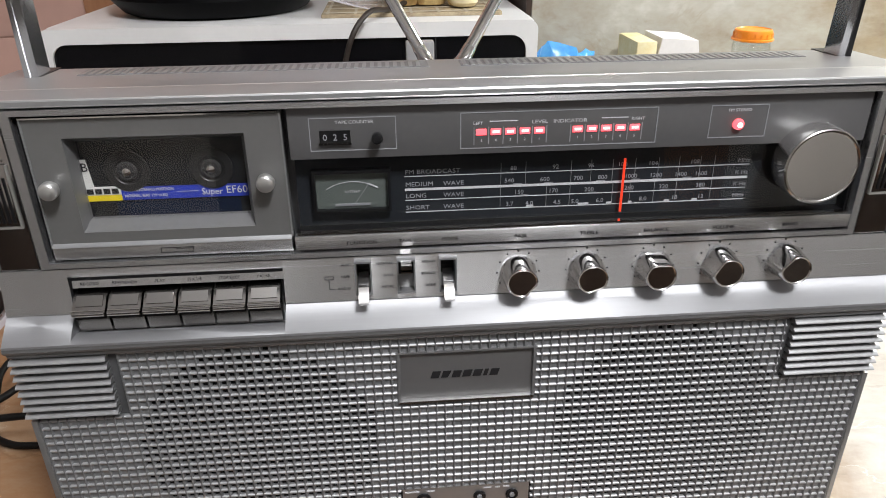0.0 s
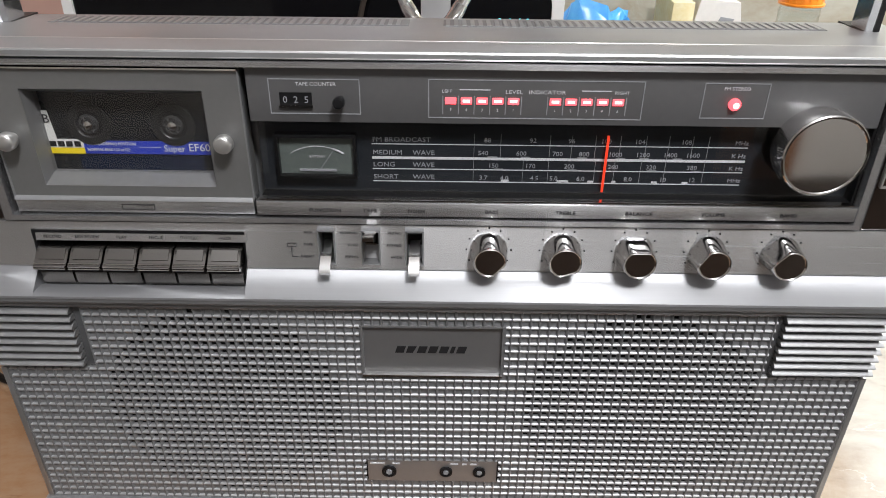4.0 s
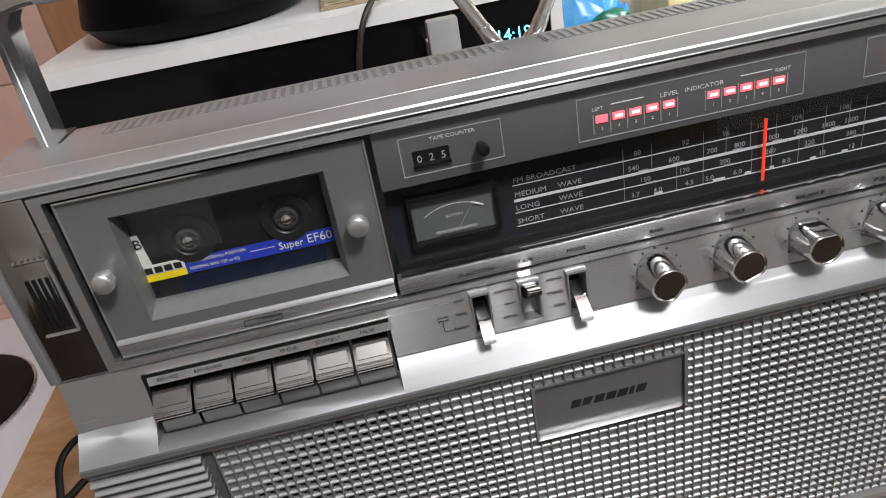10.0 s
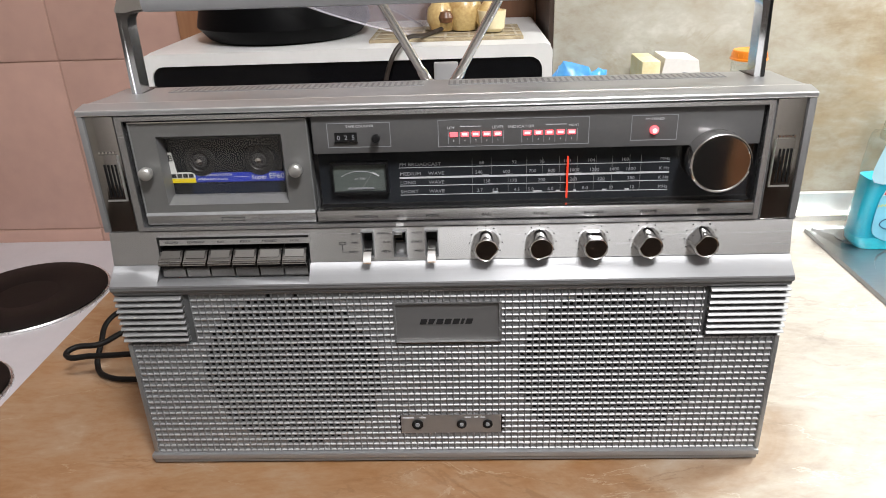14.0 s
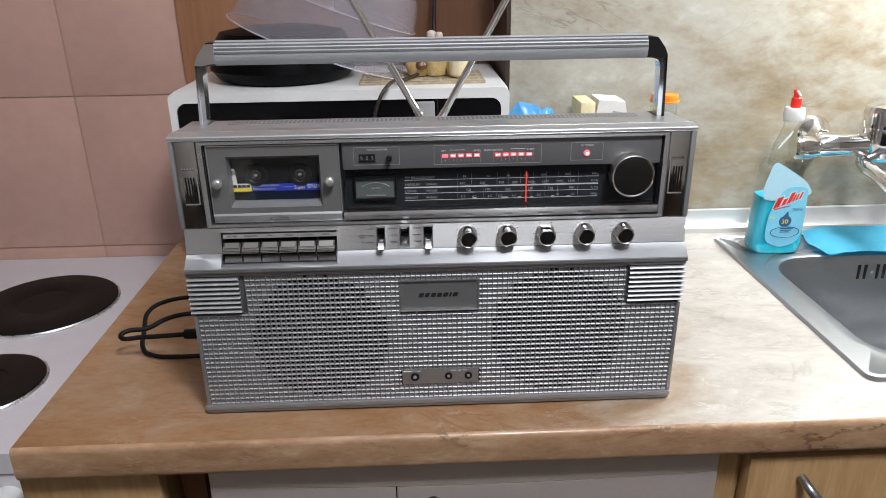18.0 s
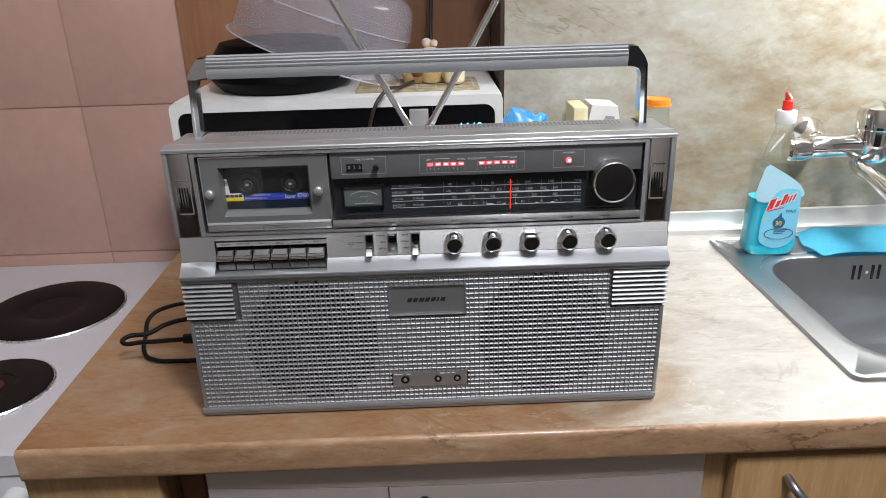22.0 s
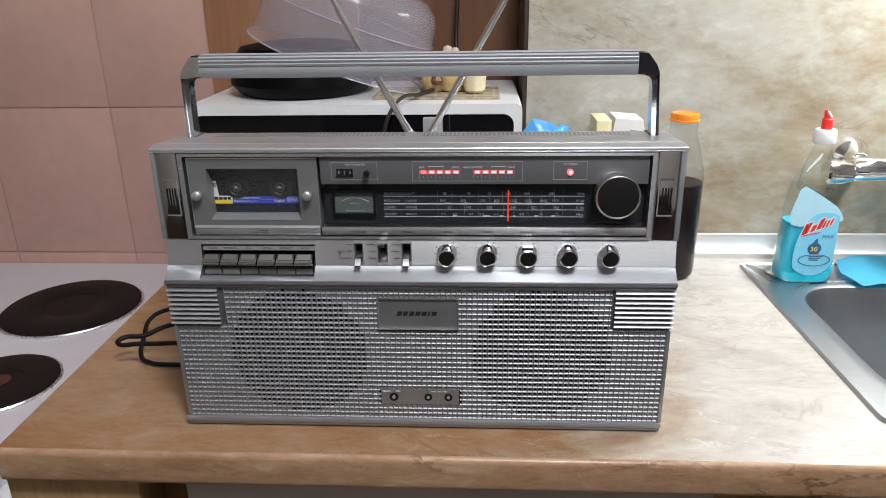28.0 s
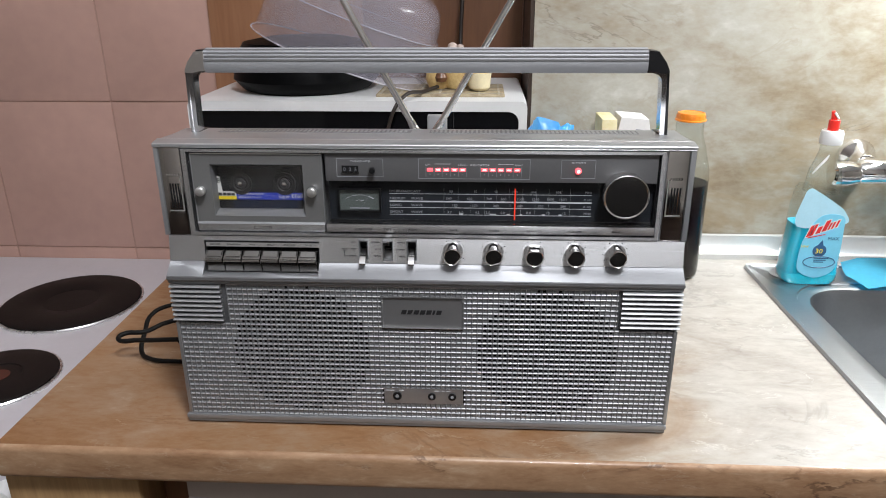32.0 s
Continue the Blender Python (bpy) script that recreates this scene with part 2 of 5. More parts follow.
METER = material("meter_face", (0.125, 0.147, 0.138), 0.4, 0.0, 0.08, 40)
CLEAR = glass("clear_plastic")
BOTTLE = glass("bottle_glass", (0.93, 0.95, 0.94), edge=0.6)
# Paled along x: light falling near the sink is put into this colour.
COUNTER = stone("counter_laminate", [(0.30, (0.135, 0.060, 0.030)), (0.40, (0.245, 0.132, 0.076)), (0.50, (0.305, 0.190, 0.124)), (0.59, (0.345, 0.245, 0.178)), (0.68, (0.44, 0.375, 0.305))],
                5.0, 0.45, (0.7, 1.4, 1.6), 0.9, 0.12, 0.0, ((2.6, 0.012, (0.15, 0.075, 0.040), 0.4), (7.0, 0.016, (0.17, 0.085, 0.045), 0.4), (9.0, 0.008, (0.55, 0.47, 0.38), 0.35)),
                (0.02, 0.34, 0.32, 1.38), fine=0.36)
COUNTER_EDGE = stone("counter_edge_laminate", [(0.30, (0.15, 0.072, 0.035)), (0.40, (0.30, 0.165, 0.088)), (0.52, (0.41, 0.25, 0.145)), (0.60, (0.49, 0.335, 0.215)), (0.68, (0.62, 0.53, 0.43))],
                     9.0, 0.36, (0.6, 1.4, 1.8), 0.9, 0.12, 0.2, ((6.0, 0.018, (0.10, 0.045, 0.022), 0.8), (14.0, 0.010, (0.60, 0.50, 0.39), 0.3)), fine=0.42)
MARBLE = stone("marbled_splashback", [(0.33, (0.175, 0.122, 0.070)), (0.43, (0.28, 0.226, 0.156)), (0.51, (0.365, 0.332, 0.270)), (0.59, (0.425, 0.408, 0.356)), (0.70, (0.58, 0.572, 0.53))],
               2.6, 0.45, (0.9, 1, 1.6), 0.8, 0.08, 0.1, ((1.6, 0.006, (0.17, 0.135, 0.10), 0.6), (3.3, 0.045, (0.29, 0.21, 0.115), 0.45), (7.5, 0.020, (0.25, 0.19, 0.11), 0.22)), fine=0.36)
TILE = material("pink_tile", (0.548, 0.343, 0.286), 0.35, 0.0, 0.08, 7, 0.03, random_var=0.025)
GROUT = material("tile_grout", (0.47, 0.30, 0.245), 0.8, 0.0, 0.1, 60, 0.2)
WOOD = material("light_wood_veneer", (0.55, 0.345, 0.17), 0.42, 0.0, 0.14, 9, 0.08, (9, 9, 0.7), base2=(0.36, 0.215, 0.095))
WOOD_MID = material("mid_brown_veneer", (0.34, 0.165, 0.085), 0.40, 0.0, 0.12, 5, 0.05, (6, 6, 0.6), base2=(0.24, 0.105, 0.05))
WOOD_DARK = material("brown_wood_board", (0.17, 0.075, 0.034), 0.38, 0.0, 0.12, 5, 0.05, (6, 6, 0.6), base2=(0.10, 0.042, 0.02))
SHADE_WOOD = material("shaded_edge_board", (0.045, 0.026, 0.017), 0.5, 0.0, 0.15, 20)
ENAMEL = material("white_enamel", (0.65, 0.63, 0.67), 0.16, 0.0, 0.03, 20)
IRON = material("cast_iron_plate", (0.011, 0.008, 0.0075), 0.5, 0.0, 0.25, 25, 0.1, spec=0.16)
RIM = material("hotplate_rim_steel", (0.80, 0.80, 0.81), 0.28, 0.9, 0.04, 60)
STEEL = material("stainless_steel", (0.37, 0.38, 0.395), 0.36, 1.0, 0.06, 25, 0.02, (1, 12, 1))
WHITE_PLASTIC = material("white_plastic", (0.74, 0.74, 0.74), 0.3, 0.0, 0.03, 30)
GREY_PLASTIC = material("grey_appliance_front", (0.46, 0.40, 0.375), 0.35, 0.1, 0.05, 30)
WALL = material("plain_wall", (0.40, 0.375, 0.34), 0.8, 0.0, 0.06, 4, 0.1)
CEIL = material("ceiling_paint", (0.62, 0.625, 0.63), 0.85, 0.0, 0.04, 4)
WALL_REFLECT_PALE = material("pale_reflected_wall", (0.74, 0.72, 0.69), 0.8, 0.0, 0.06, 4, 0.1)
WALL_SOUTH = material("pale_upper_wall", (0.50, 0.48, 0.455), 0.8, 0.0, 0.06, 4, 0.1)
WALL_REFLECT_DARK = material("dark_reflected_wall", (0.016, 0.015, 0.015), 0.8, 0.0, 0.06, 4, 0.1)
FLOOR = material("floor_vinyl", (0.030, 0.018, 0.012), 0.5, 0.0, 0.15, 6)

# ---- building helpers ----
def finish(bm, name, mat, bevel=0.0, segments=2, smooth=True, angle=35):
    if bevel:
        bmesh.ops.bevel(bm, geom=[e for e in bm.edges if len(e.link_faces) == 2 and e.calc_face_angle(0) > 0.5], offset=bevel, segments=segments,
                        profile=0.6, affect="EDGES", clamp_overlap=True)
    bmesh.ops.recalc_face_normals(bm, faces=bm.faces)
    me = bpy.data.meshes.new(name)
    bm.to_mesh(me)
    bm.free()
    if smooth:
        me.shade_smooth()
        me.set_sharp_from_angle(angle=radians(angle))
    me.materials.append(mat)
    return me


def part(name, bm, mat, parent=None, label="", bevel=0.0, segments=2, smooth=True):
    """Links a bmesh as one mesh object under a thing or a part."""
    ob = new(name, finish(bm, name, mat, bevel, segments, smooth))
    if parent:
        ob.parent = parent
    if label:
        ob["label"] = label
    return ob


def piece(name, me, parent, at=(0, 0, 0), label=""):
    ob = new(name, me)
    ob.parent, ob.location = parent, at
    if label:
        ob["label"] = label
    return ob


def thing(name, label, category, at=(0, 0, 0), group="", kind=""):
    return tagged(put(new(name), at), label, category, group, kind)


def put(ob, at):
    ob.location = at
    return ob


def box(x0, x1, y0, y1, z0, z1, bm=None):
    bm = bm or bmesh.new()
    m = Matrix.Translation(((x0 + x1) / 2, (y0 + y1) / 2, (z0 + z1) / 2)) @ Matrix.Diagonal((abs(x1 - x0), abs(y1 - y0), abs(z1 - z0), 1))
    bmesh.ops.create_cube(bm, size=1, matrix=m)
    return bm


def rod(p0, p1, r0, r1=None, seg=16, bm=None):
    bm = bm or bmesh.new()
    p0, p1 = Vector(p0), Vector(p1)
    turn = (p1 - p0).to_track_quat("Z", "Y").to_matrix().to_4x4()
    bmesh.ops.create_cone(bm, cap_ends=True, segments=seg, radius1=r0, radius2=r0 if r1 is None else r1, depth=(p1 - p0).length,
                          matrix=Matrix.Translation((p0 + p1) / 2) @ turn)
    return bm


def lathe(profile, seg=32, bm=None, m=None):
    """A turned body round z from (radius, height) pairs."""
    bm = bm or bmesh.new()
    m = m or Matrix.Identity(4)
    rings = []
    for r, z in profile:
        rings.append([bm.verts.new(m @ Vector((r * math.cos(2 * math.pi * k / seg), r * math.sin(2 * math.pi * k / seg), z))) for k in range(seg)])
    for a, b in zip(rings, rings[1:]):
        for k in range(seg):
            bm.faces.new((a[k], a[(k + 1) % seg], b[(k + 1) % seg], b[k]))
    for ring in (rings[0], rings[-1]):
        bm.faces.new(ring)
    return bm


def prism(outline, axis, lo, hi, bm=None):
    """A closed outline extruded along an axis: along x the outline is (y, z), along y (x, z), along z (x, y)."""
    bm = bm or bmesh.new()
    at = {"x": lambda u, v, w: (w, u, v), "y": lambda u, v, w: (u, w, v), "z": lambda u, v, w: (u, v, w)}[axis]
    a = [bm.verts.new(at(u, v, lo)) for u, v in outline]
    b = [bm.verts.new(at(u, v, hi)) for u, v in outline]
    bm.faces.new(a)
    bm.faces.new(b)
    n = len(outline)
    for k in range(n):
        bm.faces.new((a[k], a[(k + 1) % n], b[(k + 1) % n], b[k]))
    return bm


def ring_plate(outer, inner, y0, y1):
    """A frame in the xz plane between two outlines of the same number of corners."""
    bm = bmesh.new()
    n = len(outer)
    rows = [[bm.verts.new((x, y, z)) for x, z in line] for line, y in ((outer, y0), (inner, y0), (inner, y1), (outer, y1))]
    for a, b in zip(rows, rows[1:] + rows[:1]):
        for k in range(n):
            bm.faces.new((a[k], a[(k + 1) % n], b[(k + 1) % n], b[k]))
    return bm


def rect(x0, x1, z0, z1):
    return [(x0, z0), (x1, z0), (x1, z1), (x0, z1)]


def rounded(x0, x1, y0, y1, r, n=6):
    out = []
    for cx, cy, a in ((x1 - r, y1 - r, 0), (x0 + r, y1 - r, 90), (x0 + r, y0 + r, 180), (x1 - r, y0 + r, 270)):
        for k in range(n + 1):
            w = radians(a + 90 * k / n)
            out.append((cx + r * math.cos(w), cy + r * math.sin(w)))
    return out


def frame_lines(x0, x1, z0, z1, y, w, bm=None):
    """Four thin printed lines round a field."""
    bm = bm or bmesh.new()
    for a in ((x0, x1, z0, z0 + w), (x0, x1, z1 - w, z1), (x0, x0 + w, z0 + w, z1 - w), (x1 - w, x1, z0 + w, z1 - w)):
        box(a[0], a[1], y, y + 0.0003, a[2], a[3], bm)
    return bm


def tube(points, radius, name, mat, parent=None, label="", res=6):
    """A round cord along a smooth line, as a mesh."""
    cu = bpy.data.curves.new(name, "CURVE")
    cu.dimensions, cu.bevel_depth, cu.bevel_resolution, cu.resolution_u = "3D", radius, 3, res
    sp = cu.splines.new("BEZIER")
    sp.bezier_points.add(len(points) - 1)
    for bp, p in zip(sp.bezier_points, points):
        bp.co, bp.handle_left_type, bp.handle_right_type = p, "AUTO", "AUTO"
    cu.use_fill_caps = True
    return meshed(cu, name, mat, parent, label)


def meshed(cu, name, mat, parent, label, m=None):
    tmp = bpy.data.objects.new(name, cu)
    scene.collection.objects.link(tmp)
    bpy.context.view_layer.update()
    me = bpy.data.meshes.new_from_object(tmp.evaluated_get(bpy.context.evaluated_depsgraph_get()))
    bpy.data.objects.remove(tmp)
    me.materials.clear()
    me.materials.append(mat)
    if m:
        me.transform(m)
    me.shade_smooth()
    me.set_sharp_from_angle(angle=radians(40))
    ob = new(name, me)
    ob.parent = parent
    if label:
        ob["label"] = label
    return ob


def lettering(text, x, y, z, size, mat, parent, align="LEFT", wide=1.0, slope=0.0, name="lettering", tilt=90):
    """Printed words that face -y, with their base line at z."""
    cu = bpy.data.curves.new(name, "FONT")
    cu.body, cu.size, cu.align_x, cu.extrude, cu.resolution_u = text, size, align, 0.0001, 2
    m = Matrix.Translation((x, y, z)) @ Matrix.Rotation(radians(tilt), 4, "X") @ Matrix.Diagonal((wide, 1, 1, 1))
    return meshed(cu, name, mat, parent, "", m)


# ---- the room ----
def wall(name, x0, x1, y0, y1, z0, z1, mat, label):
    return tagged(part(name, box(x0, x1, y0, y1, z0, z1), mat, smooth=False), label, "wall", kind="structure")


TILE_Y, MARBLE_Y, HOB_Z = 0.72, 0.515, -0.106
tile_wall = wall("wall_north", -2.0, 0.134, TILE_Y + 0.0016, TILE_Y + 0.15, -0.92, 1.7, GROUT, "kitchen wall faced with pinkish ceramic tiles")
marble_wall = wall("wall_splashback", 0.134, 2.4, MARBLE_Y, TILE_Y + 0.15, -0.92, 1.7, MARBLE, "wall panel of marbled beige and brown stone laminate")
# Side face of the panel; its shade is painted in as dark brown.
part("panel_edge", box(0.128, 0.1339, MARBLE_Y + 0.004, TILE_Y - 0.012, -0.0, 1.7), SHADE_WOOD, marble_wall, "edge of the stone panel, its shade painted in dark brown")
wall("wall_west", -2.1, -2.0, -2.6, TILE_Y + 0.15, -0.92, 1.7, WALL, "plain beige kitchen wall")
wall("wall_east", 2.4, 2.5, -2.6, TILE_Y + 0.15, -0.92, 1.7, WALL, "plain beige kitchen wall")
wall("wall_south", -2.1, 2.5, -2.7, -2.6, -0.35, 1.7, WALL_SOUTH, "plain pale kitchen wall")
# Unseen lower wall pieces, added in tones that suit the chrome's reflections.
wall("wall_south_low_west", -2.1, -0.80, -2.7, -2.6, -0.92, -0.35, WALL_REFLECT_PALE, "unseen pale wall part, added for reflections in the radio")
wall("wall_south_low", -0.80, 1.2, -2.7, -2.6, -0.92, -0.35, WALL_REFLECT_DARK, "unseen dark wall part, added for dark reflections in the radio")
wall("wall_south_low_middle", 1.2, 1.5, -2.7, -2.6, -0.92, -0.35, WOOD_MID, "unseen brown wall part, added for reflections in the radio")
wall("wall_south_low_east", 1.5, 2.5, -2.7, -2.6, -0.92, -0.35, WALL_REFLECT_PALE, "unseen pale wall part, added for reflections in the radio")
tagged(part("floor", box(-2.1, 2.5, -2.7, TILE_Y + 0.15, -1.0, -0.92), FLOOR, smooth=False), "brown kitchen floor covering", "floor", kind="structure")
tagged(part("ceiling", box(-2.1, 2.5, -2.7, TILE_Y + 0.15, 1.7, 1.8), CEIL, smooth=False), "white painted kitchen ceiling", "ceiling", kind="structure")


# ---- counter, cupboards and appliances ----
def skew_left(b):
    """The free end of the worktop is cut slightly out of square."""
    for v in b.verts:
        if v.co.x < -0.4:
            v.co.x = -0.428 - 0.010 * (v.co.y + 0.05)


def counter():
    """A worktop with a rounded, worn front edge and a cut-out for the sink."""
    front = [(-0.0480, -0.038), (-0.0510, -0.0375), (-0.0528, -0.0355), (-0.0535, -0.032), (-0.0535, -0.0060), (-0.0526, -0.0024), (-0.0506, -0.0006), (-0.0480, 0.0)]
    back = MARBLE_Y - 0.003
    top = thing("worktop", "kitchen worktop of beige and brown marbled laminate, rounded front edge", "worktop")
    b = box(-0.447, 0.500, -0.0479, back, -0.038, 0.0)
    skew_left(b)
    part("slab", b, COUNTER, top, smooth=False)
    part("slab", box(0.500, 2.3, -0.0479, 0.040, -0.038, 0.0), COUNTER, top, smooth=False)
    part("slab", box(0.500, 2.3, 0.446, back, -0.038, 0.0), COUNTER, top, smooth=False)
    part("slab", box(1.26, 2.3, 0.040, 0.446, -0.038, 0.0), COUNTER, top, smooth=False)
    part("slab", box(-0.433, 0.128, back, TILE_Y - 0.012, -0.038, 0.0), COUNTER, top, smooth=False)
    b = prism(front, "x", -0.447, 2.3)
    skew_left(b)
    part("front_edge", b, COUNTER_EDGE, top, "rounded brown edge with stains and pale scuffs")
    # aluminium strip along the wall
    rail = bmesh.new()
    prism([(0.512, 0.0), (0.489, 0.0), (0.489, 0.009), (0.497, 0.014), (0.504, 0.030), (0.505, 0.036), (0.512, 0.037)], "x", 0.134, 2.3, rail)
    tagged(part("splash_strip", rail, material("strip_aluminium", (0.70, 0.70, 0.69), 0.3, 0.5, 0.04, 30)), "pale aluminium sealing strip between worktop and wall", "trim strip")


counter()


def cupboards():
    left = thing("base_cabinet", "light wood veneer end panel of a base cabinet under the worktop", "cabinet", group="base cabinets under the worktop")
    part("side_panel", box(-0.438, -0.296, -0.036, -0.018, -0.90, -0.040), WOOD, left, bevel=0.002)
    part("carcass", box(-0.436, -0.300, -0.016, 0.45, -0.90, -0.041), WOOD, left)
    part("filler_strip", box(-0.290, -0.264, 0.004, 0.40, -0.90, -0.041), WOOD_DARK, left, "dark brown filler strip")
    dw = thing("dishwasher", "white dishwasher with a grey control panel under the worktop", "dishwasher")
    part("body", box(-0.246, 0.297, 0.012, 0.45, -0.88, -0.048), GREY_PLASTIC, dw)
    seam = lambda x: -0.0797 + 0.0082 * abs((x - 0.045) / 0.29) ** 2.0       # the bowed joint below the top rail
    span = lambda a, c: [(a + (c - a) * k / 12, seam(a + (c - a) * k / 12)) for k in range(13)]
    part("top_rail", prism([(0.297, -0.043), (-0.246, -0.043)] + span(-0.246, 0.297), "y", -0.032, 0.010), material("beige_rail", (0.48, 0.405, 0.36), 0.4, 0.0, 0.05, 30), dw, "beige top rail")
    for a, c in ((-0.246, -0.0507), (-0.0493, 0.297)):
        part("control_panel", prism([(x, v - 0.0013) for x, v in span(a, c)] + [(c, -0.165), (a, -0.165)], "y", -0.033, 0.010), GREY_PLASTIC, dw)
    part("door", box(-0.246, 0.297, -0.034, 0.010, -0.80, -0.168), WHITE_PLASTIC, dw, bevel=0.004)
    b = rod((-0.208, -0.0332, -0.099), (-0.208, -0.0342, -0.099), 0.0055)
    part("badge", b, PRINT_DIM, dw)
    for k in range(5):
        part("badge_bar", box(-0.1965 + k * 0.0075, -0.1905 + k * 0.0075, -0.0336, -0.0328, -0.1020, -0.0945), INK, dw)
    part("button", rod((-0.011, -0.032, -0.099), (-0.011, -0.041, -0.099), 0.006), INK, dw)
    for k in range(3):
        part("printed_mark", box(-0.115 + k * 0.006, -0.111 + k * 0.006, -0.0336, -0.0328, -0.103, -0.100), INK, dw)
    side = thing("base_cabinet", "light wood veneer sink cabinet with a metal bow handle", "cabinet", group="base cabinets under the worktop")
    part("side_panel", box(0.300, 0.322, -0.024, 0.45, -0.90, -0.041), WOOD, side)
    part("carcass", box(0.324, 1.30, -0.020, 0.0, -0.90, -0.041), WOOD, side)
    door = part("door", box(0.327, 0.77, -0.042, -0.021, -0.88, -0.052), WOOD, side, bevel=0.003)
    tube([(0.385, -0.042, -0.078), (0.389, -0.060, -0.084), (0.405, -0.064, -0.104), (0.421, -0.060, -0.124), (0.425, -0.042, -0.130)], 0.005, "handle", STEEL, door,
         "brushed metal bow handle")
    part("door", box(0.774, 1.30, -0.042, -0.021, -0.88, -0.052), WOOD, side, bevel=0.003)


cupboards()


def cooker():
    c = thing("cooker", "white enamel electric cooker with four black hotplates beside the worktop", "cooker")
    x1 = -0.452
    hob = part("hob", prism(rounded(x1 - 0.66, x1, 0.084, TILE_Y - 0.004, 0.012), "z", HOB_Z - 0.03, HOB_Z), ENAMEL, c, bevel=0.003)
    part("body", box(x1 - 0.65, x1 - 0.004, 0.110, TILE_Y - 0.02, -0.90, HOB_Z - 0.031), ENAMEL, c)
    part("control_panel", box(x1 - 0.65, x1 - 0.004, 0.087, 0.1095, HOB_Z - 0.118, HOB_Z - 0.033), ENAMEL, c, bevel=0.003)
    for x in (-0.538, -0.592, -0.660, -0.728, -0.796, -0.864):
        kn = part("control_knob", rod((x, 0.0875, HOB_Z - 0.070), (x, 0.062, HOB_Z - 0.068), 0.020, 0.0165, 24), WHITE_PLASTIC, c, "white round cooker knob", bevel=0.003)
        part("knob_grip", box(x - 0.0035, x + 0.0035, 0.056, 0.064, HOB_Z - 0.086, HOB_Z - 0.051), WHITE_PLASTIC, kn, bevel=0.0015)
    for x in (-0.580, -0.694):
        part("indicator", rod((x, 0.0875, HOB_Z - 0.0555), (x, 0.0845, HOB_Z - 0.0555), 0.003), INK, c, "small black indicator lamp")
    part("oven_door", box(x1 - 0.65, x1 - 0.004, 0.085, 0.1095, -0.86, HOB_Z - 0.125), ENAMEL, c, bevel=0.004)
    for x, y, r in ((-0.673, 0.497, 0.116), (-0.640, 0.238, 0.081), (-0.965, 0.530, 0.094), (-0.960, 0.240, 0.116)):
        p = part("hotplate", lathe([(r, 0.0), (r, 0.006), (r - 0.004, 0.0085), (r * 0.42, 0.0085), (r * 0.40, 0.007), (r * 0.38, 0.007)], 48), IRON, c)
        p.location = (x, y, HOB_Z)
        part("plate_rim", lathe([(r + 0.004, 0.0), (r + 0.004, 0.003), (r + 0.0025, 0.0048), (r + 0.0008, 0.0045), (r + 0.0005, 0.002)], 48), RIM, p)
        if (x, y) == (-0.640, 0.238):
            part("red_dot", lathe([(0.017, 0.0068), (0.017, 0.0076)], 24), material("faded_red_dot", (0.075, 0.018, 0.010), 0.5, 0, 0.3, 120), p)


cooker()


def wood_board():
    b = thing("back_board", "brown wood veneer board standing on the worktop against the tiled wall", "board")
    # Split in two tones: the stone panel's shadow is painted into the right part.
    part("board", box(-0.443, -0.1605, TILE_Y - 0.010, TILE_Y - 0.001, 0.0, 1.10), WOOD_MID, b, "lit left part of the brown veneer board")
    part("board", box(-0.1595, 0.126, TILE_Y - 0.011, TILE_Y - 0.001, 0.0, 1.10), WOOD_DARK, b, "right part of the veneer board, shadow painted in dark red-brown")


wood_board()


def microwave():
    m = thing("microwave", "white microwave oven with a black glass front and lit blue clock", "microwave")
    x0, x1, y0, y1, h = -0.383, 0.122, 0.420, TILE_Y - 0.02, 0.268
    part("casing", box(x0, x1, y0 + 0.012, y1, 0.012, h), WHITE_PLASTIC, m, bevel=0.008, segments=3)
    inner = rounded(x0 + 0.010, x1 - 0.012, 0.040, h - 0.0150, 0.016)
    outer = rounded(x0, x1, 0.012, h, 0.010)
    part("front_frame", ring_plate(outer, inner, y0, y0 + 0.011), WHITE_PLASTIC, m, bevel=0.0012)
    part("glass_front", prism(inner, "y", y0 + 0.004, y0 + 0.011), material("black_glass", (0.004, 0.004, 0.005), 0.06, 0, 0.1, 20, spec=0.25), m)
    grip = part("door_handle", box(-0.019, 0.008, y0 - 0.072, y0 - 0.058, 0.040, h - 0.008), material("grey_door_handle", (0.36, 0.36, 0.37), 0.35, 0.2, 0.05, 30), m, "grey upright door handle", bevel=0.002)
    for z in (0.055, h - 0.045):
        part("handle_post", box(-0.014, 0.003, y0 - 0.058, y0 + 0.006, z - 0.008, z + 0.008), GREY_PLASTIC, grip)
    part("door_gap", box(0.0140, 0.0152, y0 + 0.0030, y0 + 0.005, 0.042, h - 0.014), INK, m)
    blue = material("lit_clock_digits", (0.1, 0.6, 0.9), 0.4, 0, 0.02, 100, emit=(0.12, 0.75, 1.0), power=3.5)
    lettering("14:19", 0.054, y0 + 0.0030, h - 0.0545, 0.0165, blue, m, name="clock_digits")
    for x in (x0 + 0.05, x1 - 0.05):
        part("foot", rod((x, y0 + 0.06, 0.0), (x, y0 + 0.06, 0.0125), 0.012), BLACK, m)
        part("foot", rod((x, y1 - 0.06, 0.0), (x, y1 - 0.06, 0.0125), 0.012), BLACK, m)
    part("latch", box(-0.235, -0.225, y0 - 0.004, y0 + 0.005, 0.195, 0.202), GREY_PLASTIC, m)
    return h


MW_H = microwave()


# ---- the radio ----
X = 0.246           # half its width
FACE = 0.013        # front plane of the upper panel
